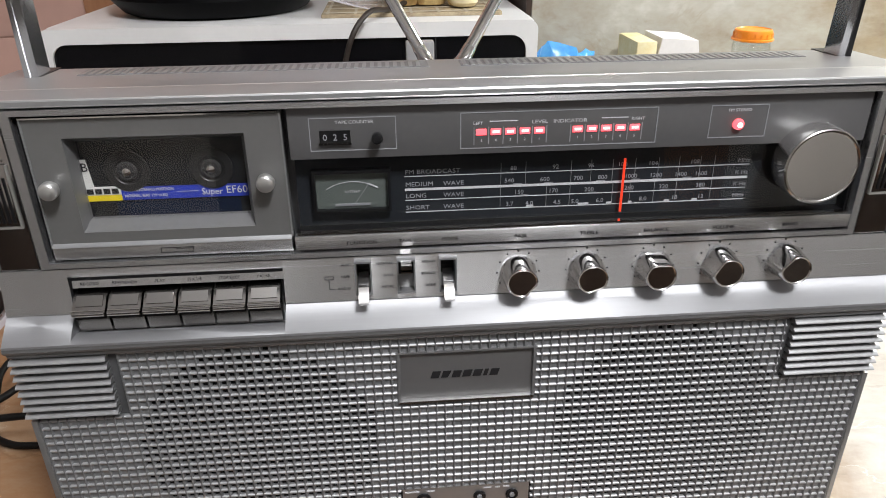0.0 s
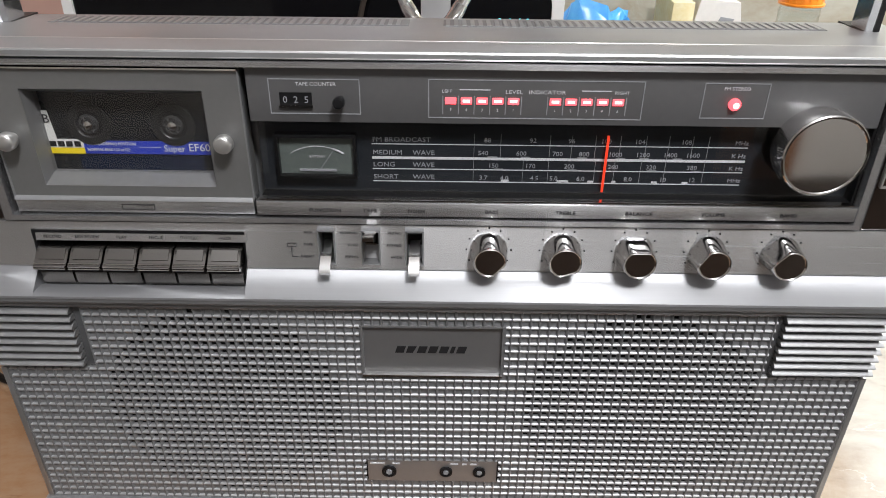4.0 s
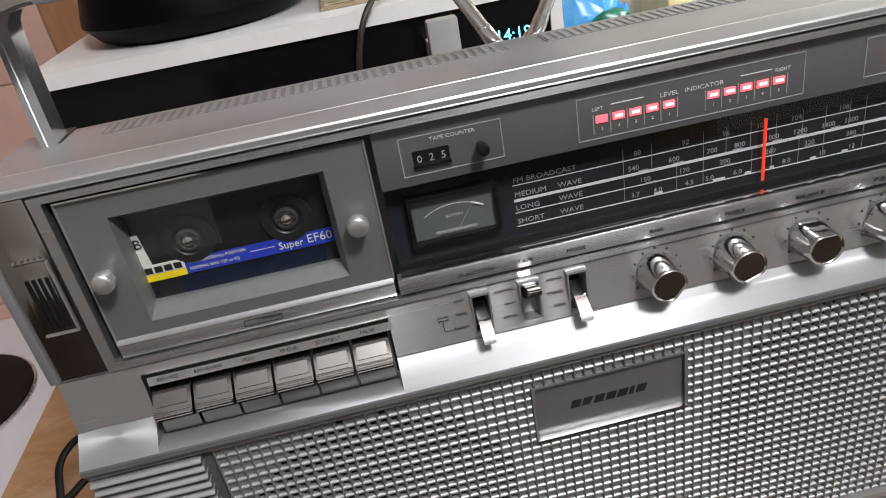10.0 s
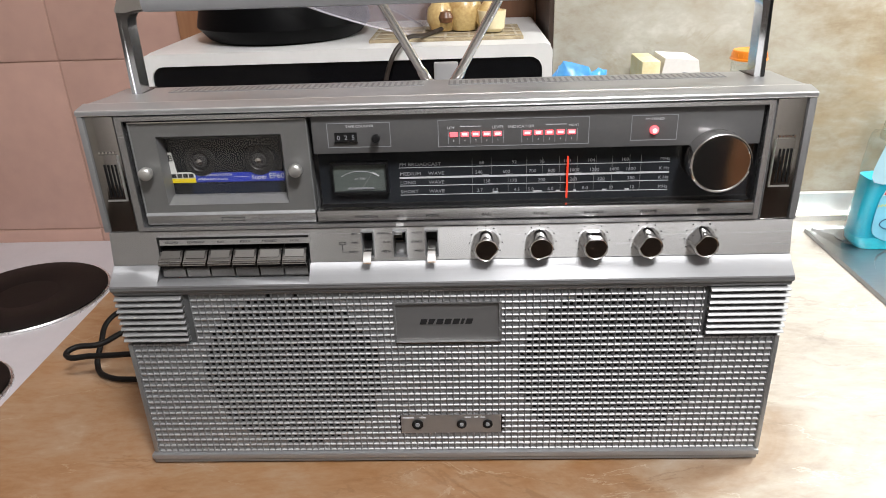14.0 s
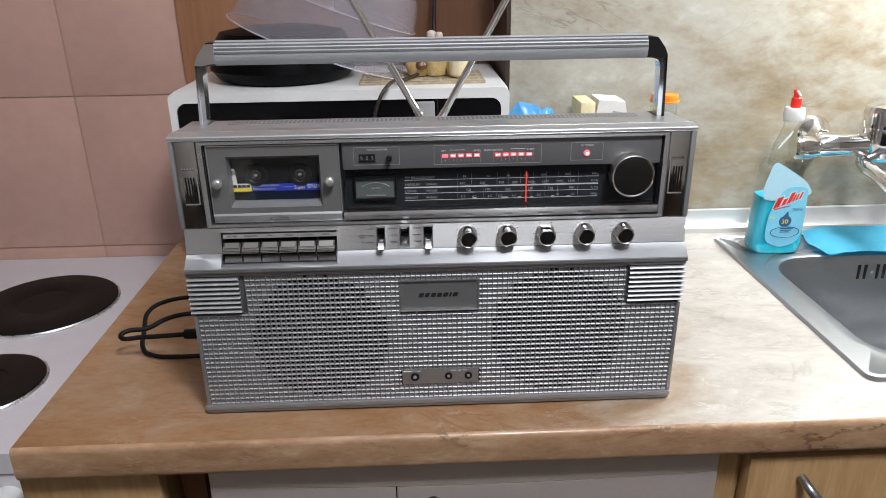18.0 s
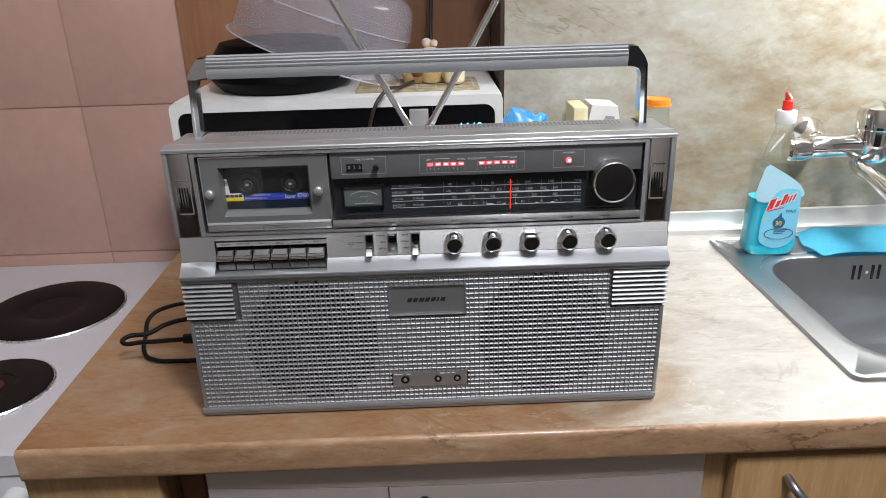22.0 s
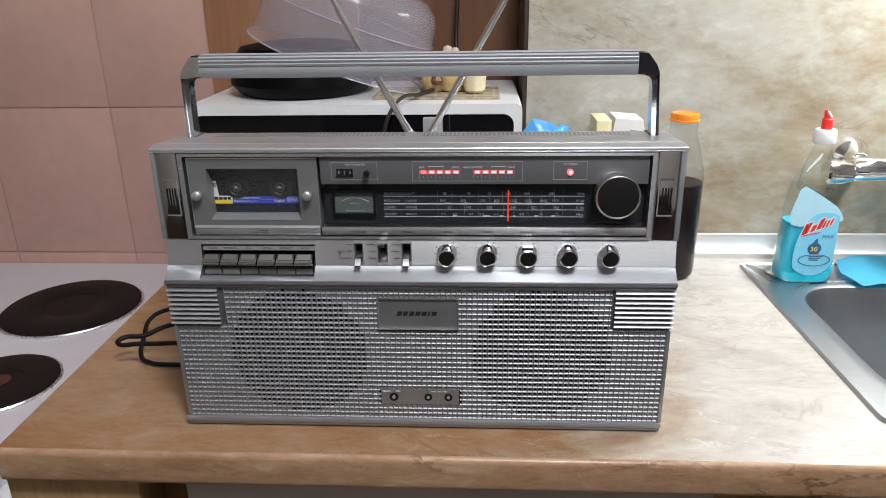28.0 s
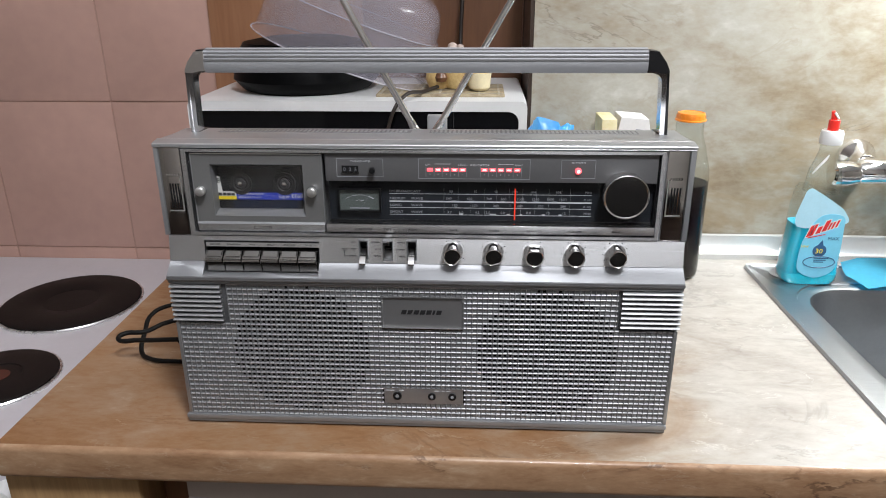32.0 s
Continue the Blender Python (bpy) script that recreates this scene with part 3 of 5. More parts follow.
LIFT = 0.0028       # height of its feet


def radio():
    r = thing("radio_cassette_recorder", "large silver portable radio cassette recorder standing on the worktop, switched on", "radio", (0, 0, LIFT))
    # shell: low grille box, stepped control shelf, tall upper box
    shell = [(0.008, 0.0), (0.008, 0.160), (0.012, 0.178), (0.034, 0.200), (0.034, 0.2835), (0.096, 0.2835), (0.104, 0.281), (0.114, 0.276),
             (0.122, 0.262), (0.122, 0.004), (0.118, 0.0)]
    part("shell", prism(shell, "x", -X + 0.001, X + 0.0005), SILVER, r, bevel=0.0015)
    # top cover with its stepped front band
    cover = [(0.0345, 0.2868), (0.0115, 0.2868), (0.0105, 0.2876), (0.0105, 0.2897), (0.0112, 0.2905), (0.0128, 0.2907), (0.0140, 0.2911), (0.0235, 0.2925), (0.0262, 0.2924),
             (0.0300, 0.2914), (0.0600, 0.2896), (0.0860, 0.2890), (0.0940, 0.2888), (0.0985, 0.2870), (0.1000, 0.2830), (0.0345, 0.2842)]
    part("top_cover", prism(cover, "x", -X - 0.003, X + 0.0015), TOP, r, bevel=0.0008)
    # Thin metal rods added to draw the highlights on the cover's rounded edges.
    for y, z, q in ((0.0246, 0.2919, 0.0008), (0.0114, 0.2902, 0.0004), (0.0110, 0.2872, 0.0005)):
        part("edge_highlight", rod((-X - 0.0025, y, z), (X + 0.001, y, z), q, seg=10), TURNED, r, "metal rod added for the highlight along the cover edge")
    for x0, x1 in ((-0.2076, -0.0145), (0.004, 0.2080)):
        field = part("vent_field", prism([(0.0708, 0.2870), (0.0708, 0.28965), (0.0880, 0.28925), (0.0880, 0.2870)], "x", x0, x1), SILVER_DARK, r)
        n = int((x1 - x0) / 0.0044)
        rib = finish(prism([(0.0710, 0.2888), (0.0710, 0.29005), (0.0878, 0.28965), (0.0878, 0.2884)], "x", -0.0011, 0.0011), "vent_rib", TOP)
        for k in range(n):
            piece("vent_rib", rib, field, (x0 + 0.0025 + k * 0.0044, 0, 0))
    # base lip and side rails of the lower front
    part("base_lip", box(-X - 0.002, X - 0.0005, -0.0040, 0.010, 0.0030, 0.0078), SILVER, r, bevel=0.0010)
    part("base_lip", box(-X - 0.001, X - 0.0015, -0.0030, 0.010, -0.0008, 0.0029), SILVER_DARK, r, bevel=0.0008)
    for x in (-0.20, 0.20):
        for y in (0.022, 0.100):
            part("foot", rod((x, y, -LIFT), (x, y, 0.0005), 0.009), BLACK, r)
    for s in (-1, 1):
        part("side_rail", box(s * (X - 0.0035), s * X, -0.0015, 0.012, 0.0078, 0.113), GRILLE, r, bevel=0.0008)
    # double ridge above the grille
    part("ridge", prism([(0.008, 0.1555), (-0.002, 0.1555), (-0.0035, 0.1575), (-0.0035, 0.1590), (0.008, 0.1590)], "x", -X - 0.0003, X + 0.0003), SILVER_DARK, r)
    part("ridge", prism([(0.008, 0.1594), (-0.0045, 0.1594), (-0.0058, 0.1612), (-0.0058, 0.1634), (0.008, 0.1634)], "x", -X - 0.0006, X + 0.0006), SILVER_DARK, r)
    # bright shelf and brushed control panel
    part("shelf", prism([(0.010, 0.1636), (-0.0062, 0.1636), (-0.0062, 0.1650), (-0.0045, 0.1662), (0.0068, 0.1757), (0.012, 0.1757)], "x", -X, -0.2110), SHELF, r)
    part("shelf", prism([(0.010, 0.1636), (-0.0062, 0.1636), (-0.0062, 0.1650), (-0.0045, 0.1662), (0.0068, 0.1757), (0.012, 0.1757)], "x", -0.0990, X), SHELF, r)
    part("shelf", prism([(0.010, 0.1636), (-0.0062, 0.1636), (-0.0062, 0.1650), (-0.0045, 0.1660), (0.004, 0.1660)], "x", -0.2110, -0.0990), SHELF, r)
    side = [(0.0072, 0.1761), (0.0115, 0.2005), (0.030, 0.2005), (0.020, 0.1761)]
    part("control_panel", prism(side, "x", -X, -0.2110), BRUSHED, r)
    strip = prism([(0.0107, 0.1965), (0.0115, 0.2005), (0.030, 0.2005), (0.030, 0.1965)], "x", -0.2110, -0.0990)
    part("control_panel", strip, BRUSHED, r)
    edges = [-0.0990, -0.0606, -0.0514, -0.0376, -0.0276, -0.0146, -0.0048, X]
    for k in range(0, len(edges), 2):
        part("control_panel", prism(side, "x", edges[k], edges[k + 1]), BRUSHED, r)
    for a, b, lo in ((-0.0606, -0.0514, 0.1785), (-0.0376, -0.0276, 0.1785), (-0.0146, -0.0048, 0.1785)):
        y = lambda z: 0.0072 + (z - 0.1761) * 0.176
        part("control_panel", prism([(y(0.1761), 0.1761), (y(lo), lo), (0.02, lo), (0.02, 0.1761)], "x", a, b), BRUSHED, r)
        part("control_panel", prism([(y(0.1990), 0.1990), (y(0.2005), 0.2005), (0.03, 0.2005), (0.03, 0.1990)], "x", a, b), BRUSHED, r)
    upper_front(r)
    grille(r)
    keys(r)
    switches(r)
    knobs(r)
    handle(r)
    aerials(r)
    return r


def upper_front(r):
    # bezel: bright frame with an inner black step
    bez = part("bezel", ring_plate(rect(-0.2228, 0.2205, 0.2018, 0.2858), rect(-0.2182, 0.2168, 0.2046, 0.2830), FACE - 0.003, 0.033), BRUSHED, r, "bright aluminium bezel", bevel=0.0006)
    part("inner_step", ring_plate(rect(-0.2180, 0.2166, 0.2044, 0.2833), rect(-0.2158, 0.2154, 0.2052, 0.2822), FACE + 0.003, 0.033), BLACK, bez)
    # end plates of smoked chrome with slotted inlays
    for s in (-1, 1):
        x0, x1 = (-0.2445, -0.2246) if s < 0 else (0.2228, 0.2420)
        plate = part("end_plate", box(x0, x1, FACE - 0.001, 0.033, 0.2008, 0.2862), DARK_CHROME, r, "smoked chrome end plate", bevel=0.0012)
        part("end_frame", box(*((-0.2243, -0.2230) if s < 0 else (0.2211, 0.2226)), FACE + 0.001, 0.033, 0.2010, 0.2862), SILVER, r)
        c = -0.2335 if s < 0 else 0.2318
        part("slot_plate", box(c - 0.0062, c + 0.0062, FACE - 0.0022, FACE - 0.0012, 0.2265, 0.2595), DARK_CHROME, plate, bevel=0.0003)
        for k in range(4):
            x = c - 0.0034 + k * 0.0026
            part("slot", box(x - 0.0006, x + 0.0006, FACE - 0.0028, FACE - 0.0021, 0.2285, 0.2525), BLACK, plate)
        line = box(c - 0.0066, c + 0.0066, FACE - 0.0026, FACE - 0.0012, 0.2252, 0.2262)
        box(c - s * 0.0070 - 0.0004, c - s * 0.0070 + 0.0004, FACE - 0.0026, FACE - 0.0012, 0.2252, 0.2590, line)
        part("slot_frame", line, TURNED, plate)
        for k in range(5):
            part("rivet", rod((c - 0.005 + k * 0.0025, FACE - 0.0012, 0.2610), (c - 0.005 + k * 0.0025, FACE - 0.0024, 0.2610), 0.0007, seg=8), CHROME, plate)
        lo, hi = (-X - 0.0030, -0.2449) if s < 0 else (0.2424, X + 0.0014)
        part("cheek", box(lo, hi, FACE - 0.0022, 0.0990, 0.2008, 0.2866), SILVER, r, "silver side cheek", bevel=0.0010)
    cassette_door(r)
    dial(r)


def cassette_door(r):
    x0, x1 = -0.2155, -0.0925
    y = FACE
    wo, wi = rect(-0.1980, -0.1105, 0.2205, 0.2708), rect(-0.1968, -0.1135, 0.2245, 0.2672)
    d = part("cassette_door", ring_plate(rect(x0, x1, 0.2142, 0.2806), wo, y, y + 0.012), DOOR_GREY, r, "grey cassette compartment door with a clear window", bevel=0.0007)
    # sloping window reveal
    b = bmesh.new()
    rows = [[b.verts.new((u, yy, v)) for u, v in line] for line, yy in ((wo, y + 0.0006), (wi, y + 0.008), (wi, y + 0.012), (wo, y + 0.012))]
    for p, q in zip(rows, rows[1:] + rows[:1]):
        for k in range(4):
            b.faces.new((p[k], p[(k + 1) % 4], q[(k + 1) % 4], q[k]))
    part("window_reveal", b, SILVER_DARK, d)
    part("window_pane", box(-0.1966, -0.1137, y + 0.0085, y + 0.0095, 0.2247, 0.2670), CLEAR, d, "clear plastic window").visible_shadow = False
    part("edge_trim", box(x0, x1, y - 0.0012, y + 0.002, 0.2808, 0.2816), CHROME, d)
    part("edge_trim", prism([(y - 0.0018, 0.2129), (y - 0.0014, 0.2137), (y - 0.0002, 0.2148), (y + 0.002, 0.2148), (y + 0.002, 0.2129)], "x", x0, x1), SILVER, d)
    for s in (x0 - 0.0002, x1):
        part("edge_trim", box(s, s + 0.0008, y - 0.0008, y + 0.002, 0.2142, 0.2806), SILVER, d)
    part("lower_strip", box(x0, x1, y - 0.0010, y + 0.012, 0.2058, 0.2128), BRUSHED, d, "brushed aluminium strip", bevel=0.0005)
    mark = frame_lines(-0.1610, -0.1440, 0.2078, 0.2108, y - 0.00125, 0.0003)
    box(-0.153, -0.1445, y - 0.00125, y - 0.00095, 0.2098, 0.2101, mark)
    part("printed_mark", mark, INK, d)
    for x in (-0.2065, -0.1010):
        part("door_knob", lathe([(0.0026, 0.0), (0.0026, 0.003), (0.0043, 0.0034), (0.0046, 0.0042), (0.0046, 0.0075), (0.0043, 0.0084), (0.0035, 0.0090), (0.0020, 0.0093), (0.0006, 0.0094)], 28,
                                    m=Matrix.Translation((x - 0.0008, y, 0.2462)) @ Matrix.Rotation(radians(90), 4, "X")), TURNED, d, "small round turned metal knob")
    # well behind the window
    well = ring_plate(rect(-0.212, -0.095, 0.208, 0.280), rect(-0.2118, -0.0952, 0.2082, 0.2798), y + 0.0125, 0.0335)
    part("well", well, BLACK, r)
    cassette(r)


def cassette(r):
    c = thing("audio_cassette", "dark audio cassette with a blue and yellow label inside the recorder", "cassette", (-0.0006, 0, 0.0022 + LIFT))
    y = 0.0250
    cx = -0.1525
    part("shell", box(cx - 0.0502, cx + 0.0502, y, 0.0332, 0.2125, 0.2755), CASS, c, bevel=0.001)
    part("label", box(cx - 0.0445, cx + 0.0440, y - 0.0004, y - 0.0001, 0.2312, 0.2382), LABEL_BLUE, c, "blue paper label")
    part("label", box(cx - 0.0445, cx - 0.0265, y - 0.0008, y - 0.0003, 0.2345, 0.2390), LABEL_WHITE, c, "white paper label")
    part("label", box(cx - 0.0445, cx - 0.0265, y - 0.0008, y - 0.0003, 0.2312, 0.2344), LABEL_YELLOW, c, "yellow paper label")
    part("label", prism([(cx - 0.0445, 0.2391), (cx - 0.0395, 0.2391), (cx - 0.0410, 0.2540), (cx - 0.0445, 0.2540)], "y", y - 0.0008, y - 0.0003), LABEL_WHITE, c, "white paper label")
    lettering("B", cx - 0.0440, y - 0.0011, 0.2478, 0.0065, INK, c)
    for k in range(4):
        part("logo_bar", box(cx - 0.0435 + k * 0.0042, cx - 0.0402 + k * 0.0042, y - 0.0011, y - 0.0009, 0.2352, 0.2380), INK, c)
    lettering("TYPE I (NORMAL) POSITION", cx - 0.0250, y - 0.0007, 0.2360, 0.0022, LABEL_WHITE, c, wide=0.92)
    lettering("NORMAL BIAS 120 us EQ", cx - 0.0250, y - 0.0007, 0.2328, 0.0022, LABEL_WHITE, c, wide=0.92)
    part("printed_line", box(cx + 0.002, cx + 0.013, y - 0.0007, y - 0.0005, 0.2349, 0.2351), LABEL_WHITE, c)
    lettering("Super", cx + 0.0145, y - 0.0007, 0.2328, 0.0050, LABEL_WHITE, c, wide=0.95)
    lettering("EF60", cx + 0.0272, y - 0.0007, 0.2332, 0.0058, LABEL_WHITE, c)
    part("head_window", box(cx - 0.030, cx + 0.034, y - 0.0004, y - 0.0001, 0.2225, 0.2300), material("dark_blue_tint", (0.010, 0.016, 0.035), 0.2, 0, 0.1, 60), c)
    part("head_rail", box(cx - 0.032, cx + 0.036, y - 0.0016, y - 0.0002, 0.2205, 0.2222), CASS, c, bevel=0.0004)
    for x in (cx - 0.0213, cx + 0.0213):
        m = Matrix.Translation((x, y, 0.2470)) @ Matrix.Rotation(radians(90), 4, "X")
        hub = part("reel", lathe([(0.0112, 0.0001), (0.0112, 0.0006), (0.0108, 0.0009), (0.0072, 0.0009), (0.0066, 0.0004), (0.0062, 0.0002)], 32, m=m), REEL, c)
        part("reel_hub", lathe([(0.0052, 0.0003), (0.0050, 0.0015), (0.0040, 0.0018), (0.0036, 0.0010)], 24, m=m), HUB, hub)
        part("spindle", lathe([(0.0022, 0.0005), (0.0022, 0.0022), (0.0008, 0.0030)], 16, m=m), CHROME, hub)
        for a in range(0, 360, 60):
            u, v = math.cos(radians(a)), math.sin(radians(a))
            part("reel_tooth", rod((x + 0.0030 * u, y - 0.0016, 0.2470 + 0.0030 * v), (x + 0.0044 * u, y - 0.0016, 0.2470 + 0.0044 * v), 0.0006, seg=6), HUB, hub)


def dial(r):
    y = FACE + 0.0005
    x0, x1 = -0.0890, 0.2152
    part("dial_panel", box(x0, x1, y, 0.0335, 0.2556, 0.2820), PANEL, r, "dark grey instrument panel", bevel=0.0006)
    pane = part("dial_window", box(x0 + 0.0005, x1, y + 0.0040, y + 0.0048, 0.2155, 0.2554), CLEAR, r, "clear dial window")
    pane.visible_shadow = False
    yb = y + 0.0095
    back = part("dial_scale", box(x0 + 0.0005, x1, yb, 0.0338, 0.2150, 0.2554), DIAL, r, "black tuning scale with white printing")
    part("dial_floor", box(x0, 0.2153, FACE + 0.0036, 0.033, 0.2058, 0.2146), BLACK, r)
    part("label_strip", box(x0 - 0.0018, 0.2165, FACE - 0.0030, FACE + 0.0034, 0.2064, 0.2142), BRUSHED, r, "brushed aluminium label strip", bevel=0.0006)
    part("strip_edge", box(x0, 0.2153, FACE - 0.0018, FACE + 0.002, 0.2147, 0.2152), CHROME, r)
    for text, x in (("FUNCTION", -0.0555), ("TAPE", -0.0325), ("MODE", -0.0085), ("BASS", 0.0300), ("TREBLE", 0.0680), ("BALANCE", 0.1055), ("VOLUME", 0.1436), ("BAND", 0.1822)):
        lettering(text, x, FACE - 0.0032, 0.2088, 0.0028, INK, r, "CENTER", 1.15)
    # tape counter
    yp = y - 0.0003
    part("printed_frame", frame_lines(-0.0785, -0.0350, 0.2598, 0.2770, yp, 0.0004), PRINT_DIM, r)
    lettering("TAPE COUNTER", -0.0655, yp, 0.2738, 0.0023, PRINT, r, wide=1.15)
    cnt = part("counter_window", box(-0.0735, -0.0580, y - 0.0006, y + 0.001, 0.2645, 0.2705), BLACK, r, "black tape counter window")
    part("counter_lip", box(-0.0738, -0.0577, y - 0.0014, y + 0.001, 0.2632, 0.2645), CHROME, cnt)
    for k, t in enumerate("025"):
        lettering(t, -0.0720 + k * 0.0051, y - 0.0008, 0.2655, 0.0046, PRINT_MID, cnt, name="counter_digit")
    part("reset_button", lathe([(0.0020, 0.0), (0.0020, 0.003), (0.0028, 0.0034), (0.0029, 0.0062), (0.0023, 0.0076), (0.0008, 0.0079)], 20,
                               m=Matrix.Translation((-0.0447, y, 0.2670)) @ Matrix.Rotation(radians(90), 4, "X")), BLACK, r, "black counter reset button")
    # level indicator
    part("printed_frame", frame_lines(-0.0025, 0.1000, 0.2585, 0.2775, yp, 0.0004), PRINT_DIM, r)
    lettering("LEFT", 0.0040, yp, 0.2711, 0.0022, PRINT, r, wide=1.1)
    lettering("LEVEL   INDICATOR", 0.0485, yp, 0.2709, 0.0026, PRINT, r, "CENTER", 1.25)
    lettering("RIGHT", 0.0860, yp, 0.2711, 0.0022, PRINT, r, wide=1.1)
    part("printed_line", box(0.0125, 0.0270, yp, y + 0.0002, 0.2724, 0.2728), PRINT, r)
    part("printed_line", box(0.0705, 0.0845, yp, y + 0.0002, 0.2724, 0.2728), PRINT, r)
    for g, gx in ((0, 0.0045), (1, 0.0545)):
        for k in range(6):
            part("printed_tick", box(gx + k * 0.0075 - 0.0002, gx + k * 0.0075 + 0.0002, yp, y + 0.0002, 0.2606, 0.2696), PRINT_DIM, r)
        for k in range(5):
            led = part("level_led", box(gx + k * 0.0075 + 0.0011, gx + k * 0.0075 + 0.0064, y - 0.0005, y + 0.002, 0.2655, 0.2688), LED, r, "lit red rectangular lamp", bevel=0.0003)
            if g or k:                         # the outermost lamp glows without a bright core
                part("led_core", box(gx + k * 0.0075 + 0.0020, gx + k * 0.0075 + 0.0055, y - 0.0007, y - 0.00055, 0.2666, 0.2679), LED_CORE, led)
            lettering(str(5 - k if g == 0 else k + 1), gx + k * 0.0075 + 0.0033, yp, 0.2622, 0.0019, PRINT, r, name="printed_number")
    # stereo lamp
    part("printed_frame", frame_lines(0.1280, 0.1590, 0.2598, 0.2772, yp, 0.0004), PRINT_DIM, r)
    lettering("FM STEREO", 0.1435, yp, 0.2738, 0.0022, PRINT, r, "CENTER", 1.15)
    led = part("stereo_led", lathe([(0.0029, 0.0), (0.0029, 0.0012), (0.0022, 0.0024), (0.0008, 0.0029)], 20,
                                   m=Matrix.Translation((0.1435, y, 0.2670)) @ Matrix.Rotation(radians(90), 4, "X")), LED, r, "lit round red lamp")
    part("led_core", lathe([(0.0018, 0.0022), (0.0013, 0.0031), (0.0003, 0.0033)], 12, m=Matrix.Translation((0.1435, y, 0.2670)) @ Matrix.Rotation(radians(90), 4, "X")), LED_CORE, led)
    # battery meter
    mt = part("battery_meter", ring_plate(rect(-0.0800, -0.0390, 0.2235, 0.2470), rect(-0.0785, -0.0405, 0.2250, 0.2455), yb - 0.0045, yb), BLACK, r, "battery meter with a pale green face", bevel=0.0004)
    part("meter_face", box(-0.0785, -0.0405, yb - 0.0012, yb - 0.0002, 0.2250, 0.2455), METER, mt)
    arc = bmesh.new()
    pts = [(-0.0595 + 0.022 * math.sin(radians(a)), 0.2215 + 0.0185 * math.cos(radians(a))) for a in range(-38, 39, 4)]
    for (ax, az), (bx, bz) in zip(pts, pts[1:]):
        w = 0.0005 if ax > -0.052 else 0.0002
        rod((ax, yb - 0.0014, az), (bx, yb - 0.0014, bz), w, seg=6, bm=arc)
    part("meter_arc", arc, PRINT, mt)
    lettering("BATTERY", -0.0595, yb - 0.0015, 0.2338, 0.0018, PRINT, mt, "CENTER", 1.1)
    part("meter_needle", rod((-0.0595, yb - 0.0018, 0.2260), (-0.0500, yb - 0.0018, 0.2395), 0.00015, seg=6), PRINT_MID, mt)
    part("meter_cap", box(-0.0690, -0.0500, yb - 0.0020, yb - 0.0012, 0.2265, 0.2277), PRINT_DIM, mt)
    part("meter_lens", box(-0.0786, -0.0404, yb - 0.0048, yb - 0.0044, 0.2249, 0.2456), CLEAR, mt).visible_shadow = False
    # printed scale
    ys = yb - 0.0004
    for z, w in ((0.2413, 0.0004), (0.2338, 0.0013), (0.2277, 0.0004), (0.2208, 0.0004)):
        part("scale_line", box(-0.0315, 0.1590, ys, ys + 0.0003, z - w / 2, z + w / 2), PRINT, back)
    for text, z in (("FM BROADCAST", 0.2426), ("MEDIUM", 0.2356), ("LONG", 0.2290), ("SHORT", 0.2222)):
        lettering(text, -0.0312, ys, z, 0.0035, PRINT_MID if z < 0.24 else PRINT_DIM, back, wide=1.15)
        if z < 0.24:
            lettering("WAVE", -0.0108, ys, z, 0.0035, PRINT_MID, back, wide=1.15)
    rows = (("88 92 96 100 104 108", 0.2428, (0.0255, 0.0485, 0.0680, 0.0845, 0.1015, 0.1250)),
            ("540 600 700 800 1000 1200 1400 1600", 0.2358, (0.0225, 0.0420, 0.0605, 0.0740, 0.0890, 0.1030, 0.1170, 0.1285)),
            ("150 170 200 260 320 380", 0.2290, (0.0280, 0.0470, 0.0670, 0.0895, 0.1090, 0.1300)),
            ("3.7 4.0 4.5 5.0 6.0 8.0 10 12", 0.2222, (0.0235, 0.0345, 0.0500, 0.0600, 0.0740, 0.0985, 0.1170, 0.1320)))
    for text, z, xs in rows:
        for t, x in zip(text.split(), xs):
            lettering(t, x, ys, z, 0.0034, PRINT_MID, back, name="scale_number", wide=1.05)
    for text, z in (("MHz", 0.2428), ("K Hz", 0.2358), ("K Hz", 0.2290), ("MHz", 0.2222)):
        lettering(text, 0.1590, ys, z, 0.0031, PRINT_MID, back, "RIGHT", 1.15)
    for x in (0.0205, 0.0340, 0.0590, 0.0700, 0.0820, 0.0945, 0.1075, 0.1190, 0.1310, 0.1390):
        part("scale_tick", box(x - 0.0001, x + 0.0001, ys, ys + 0.0003, 0.2340, 0.2470), PRINT_DIM, back)
    for x in (0.0205, 0.0460, 0.0590, 0.0830, 0.0930, 0.1065, 0.1190, 0.1390):
        part("scale_tick", box(x - 0.0001, x + 0.0001, ys, ys + 0.0003, 0.2210, 0.2336), PRINT_DIM, back)
    for x, z in ((0.0275, 0.2346), (0.0445, 0.2346), (0.0735, 0.2346), (0.0930, 0.2346), (0.1050, 0.2346), (0.1220, 0.2346), (0.0310, 0.2279), (0.0690, 0.2279), (0.1100, 0.2279), (0.1330, 0.2279)):
        part("scale_dash", box(x, x + 0.0048, ys, ys + 0.0003, z, z + 0.0005), PRINT_DIM, back)
    for x, w in ((0.0350, 0.004), (0.0640, 0.006), (0.0800, 0.003), (0.0925, 0.002), (0.1130, 0.003), (0.1290, 0.003)):
        part("scale_block", box(x, x + w, ys, ys + 0.0003, 0.2212, 0.2222), PRINT, back)
    part("tuning_pointer", box(0.0868, 0.0880, yb - 0.0035, yb - 0.0025, 0.2172, 0.2480), NEEDLE, r, "red tuning pointer", bevel=0.0002)
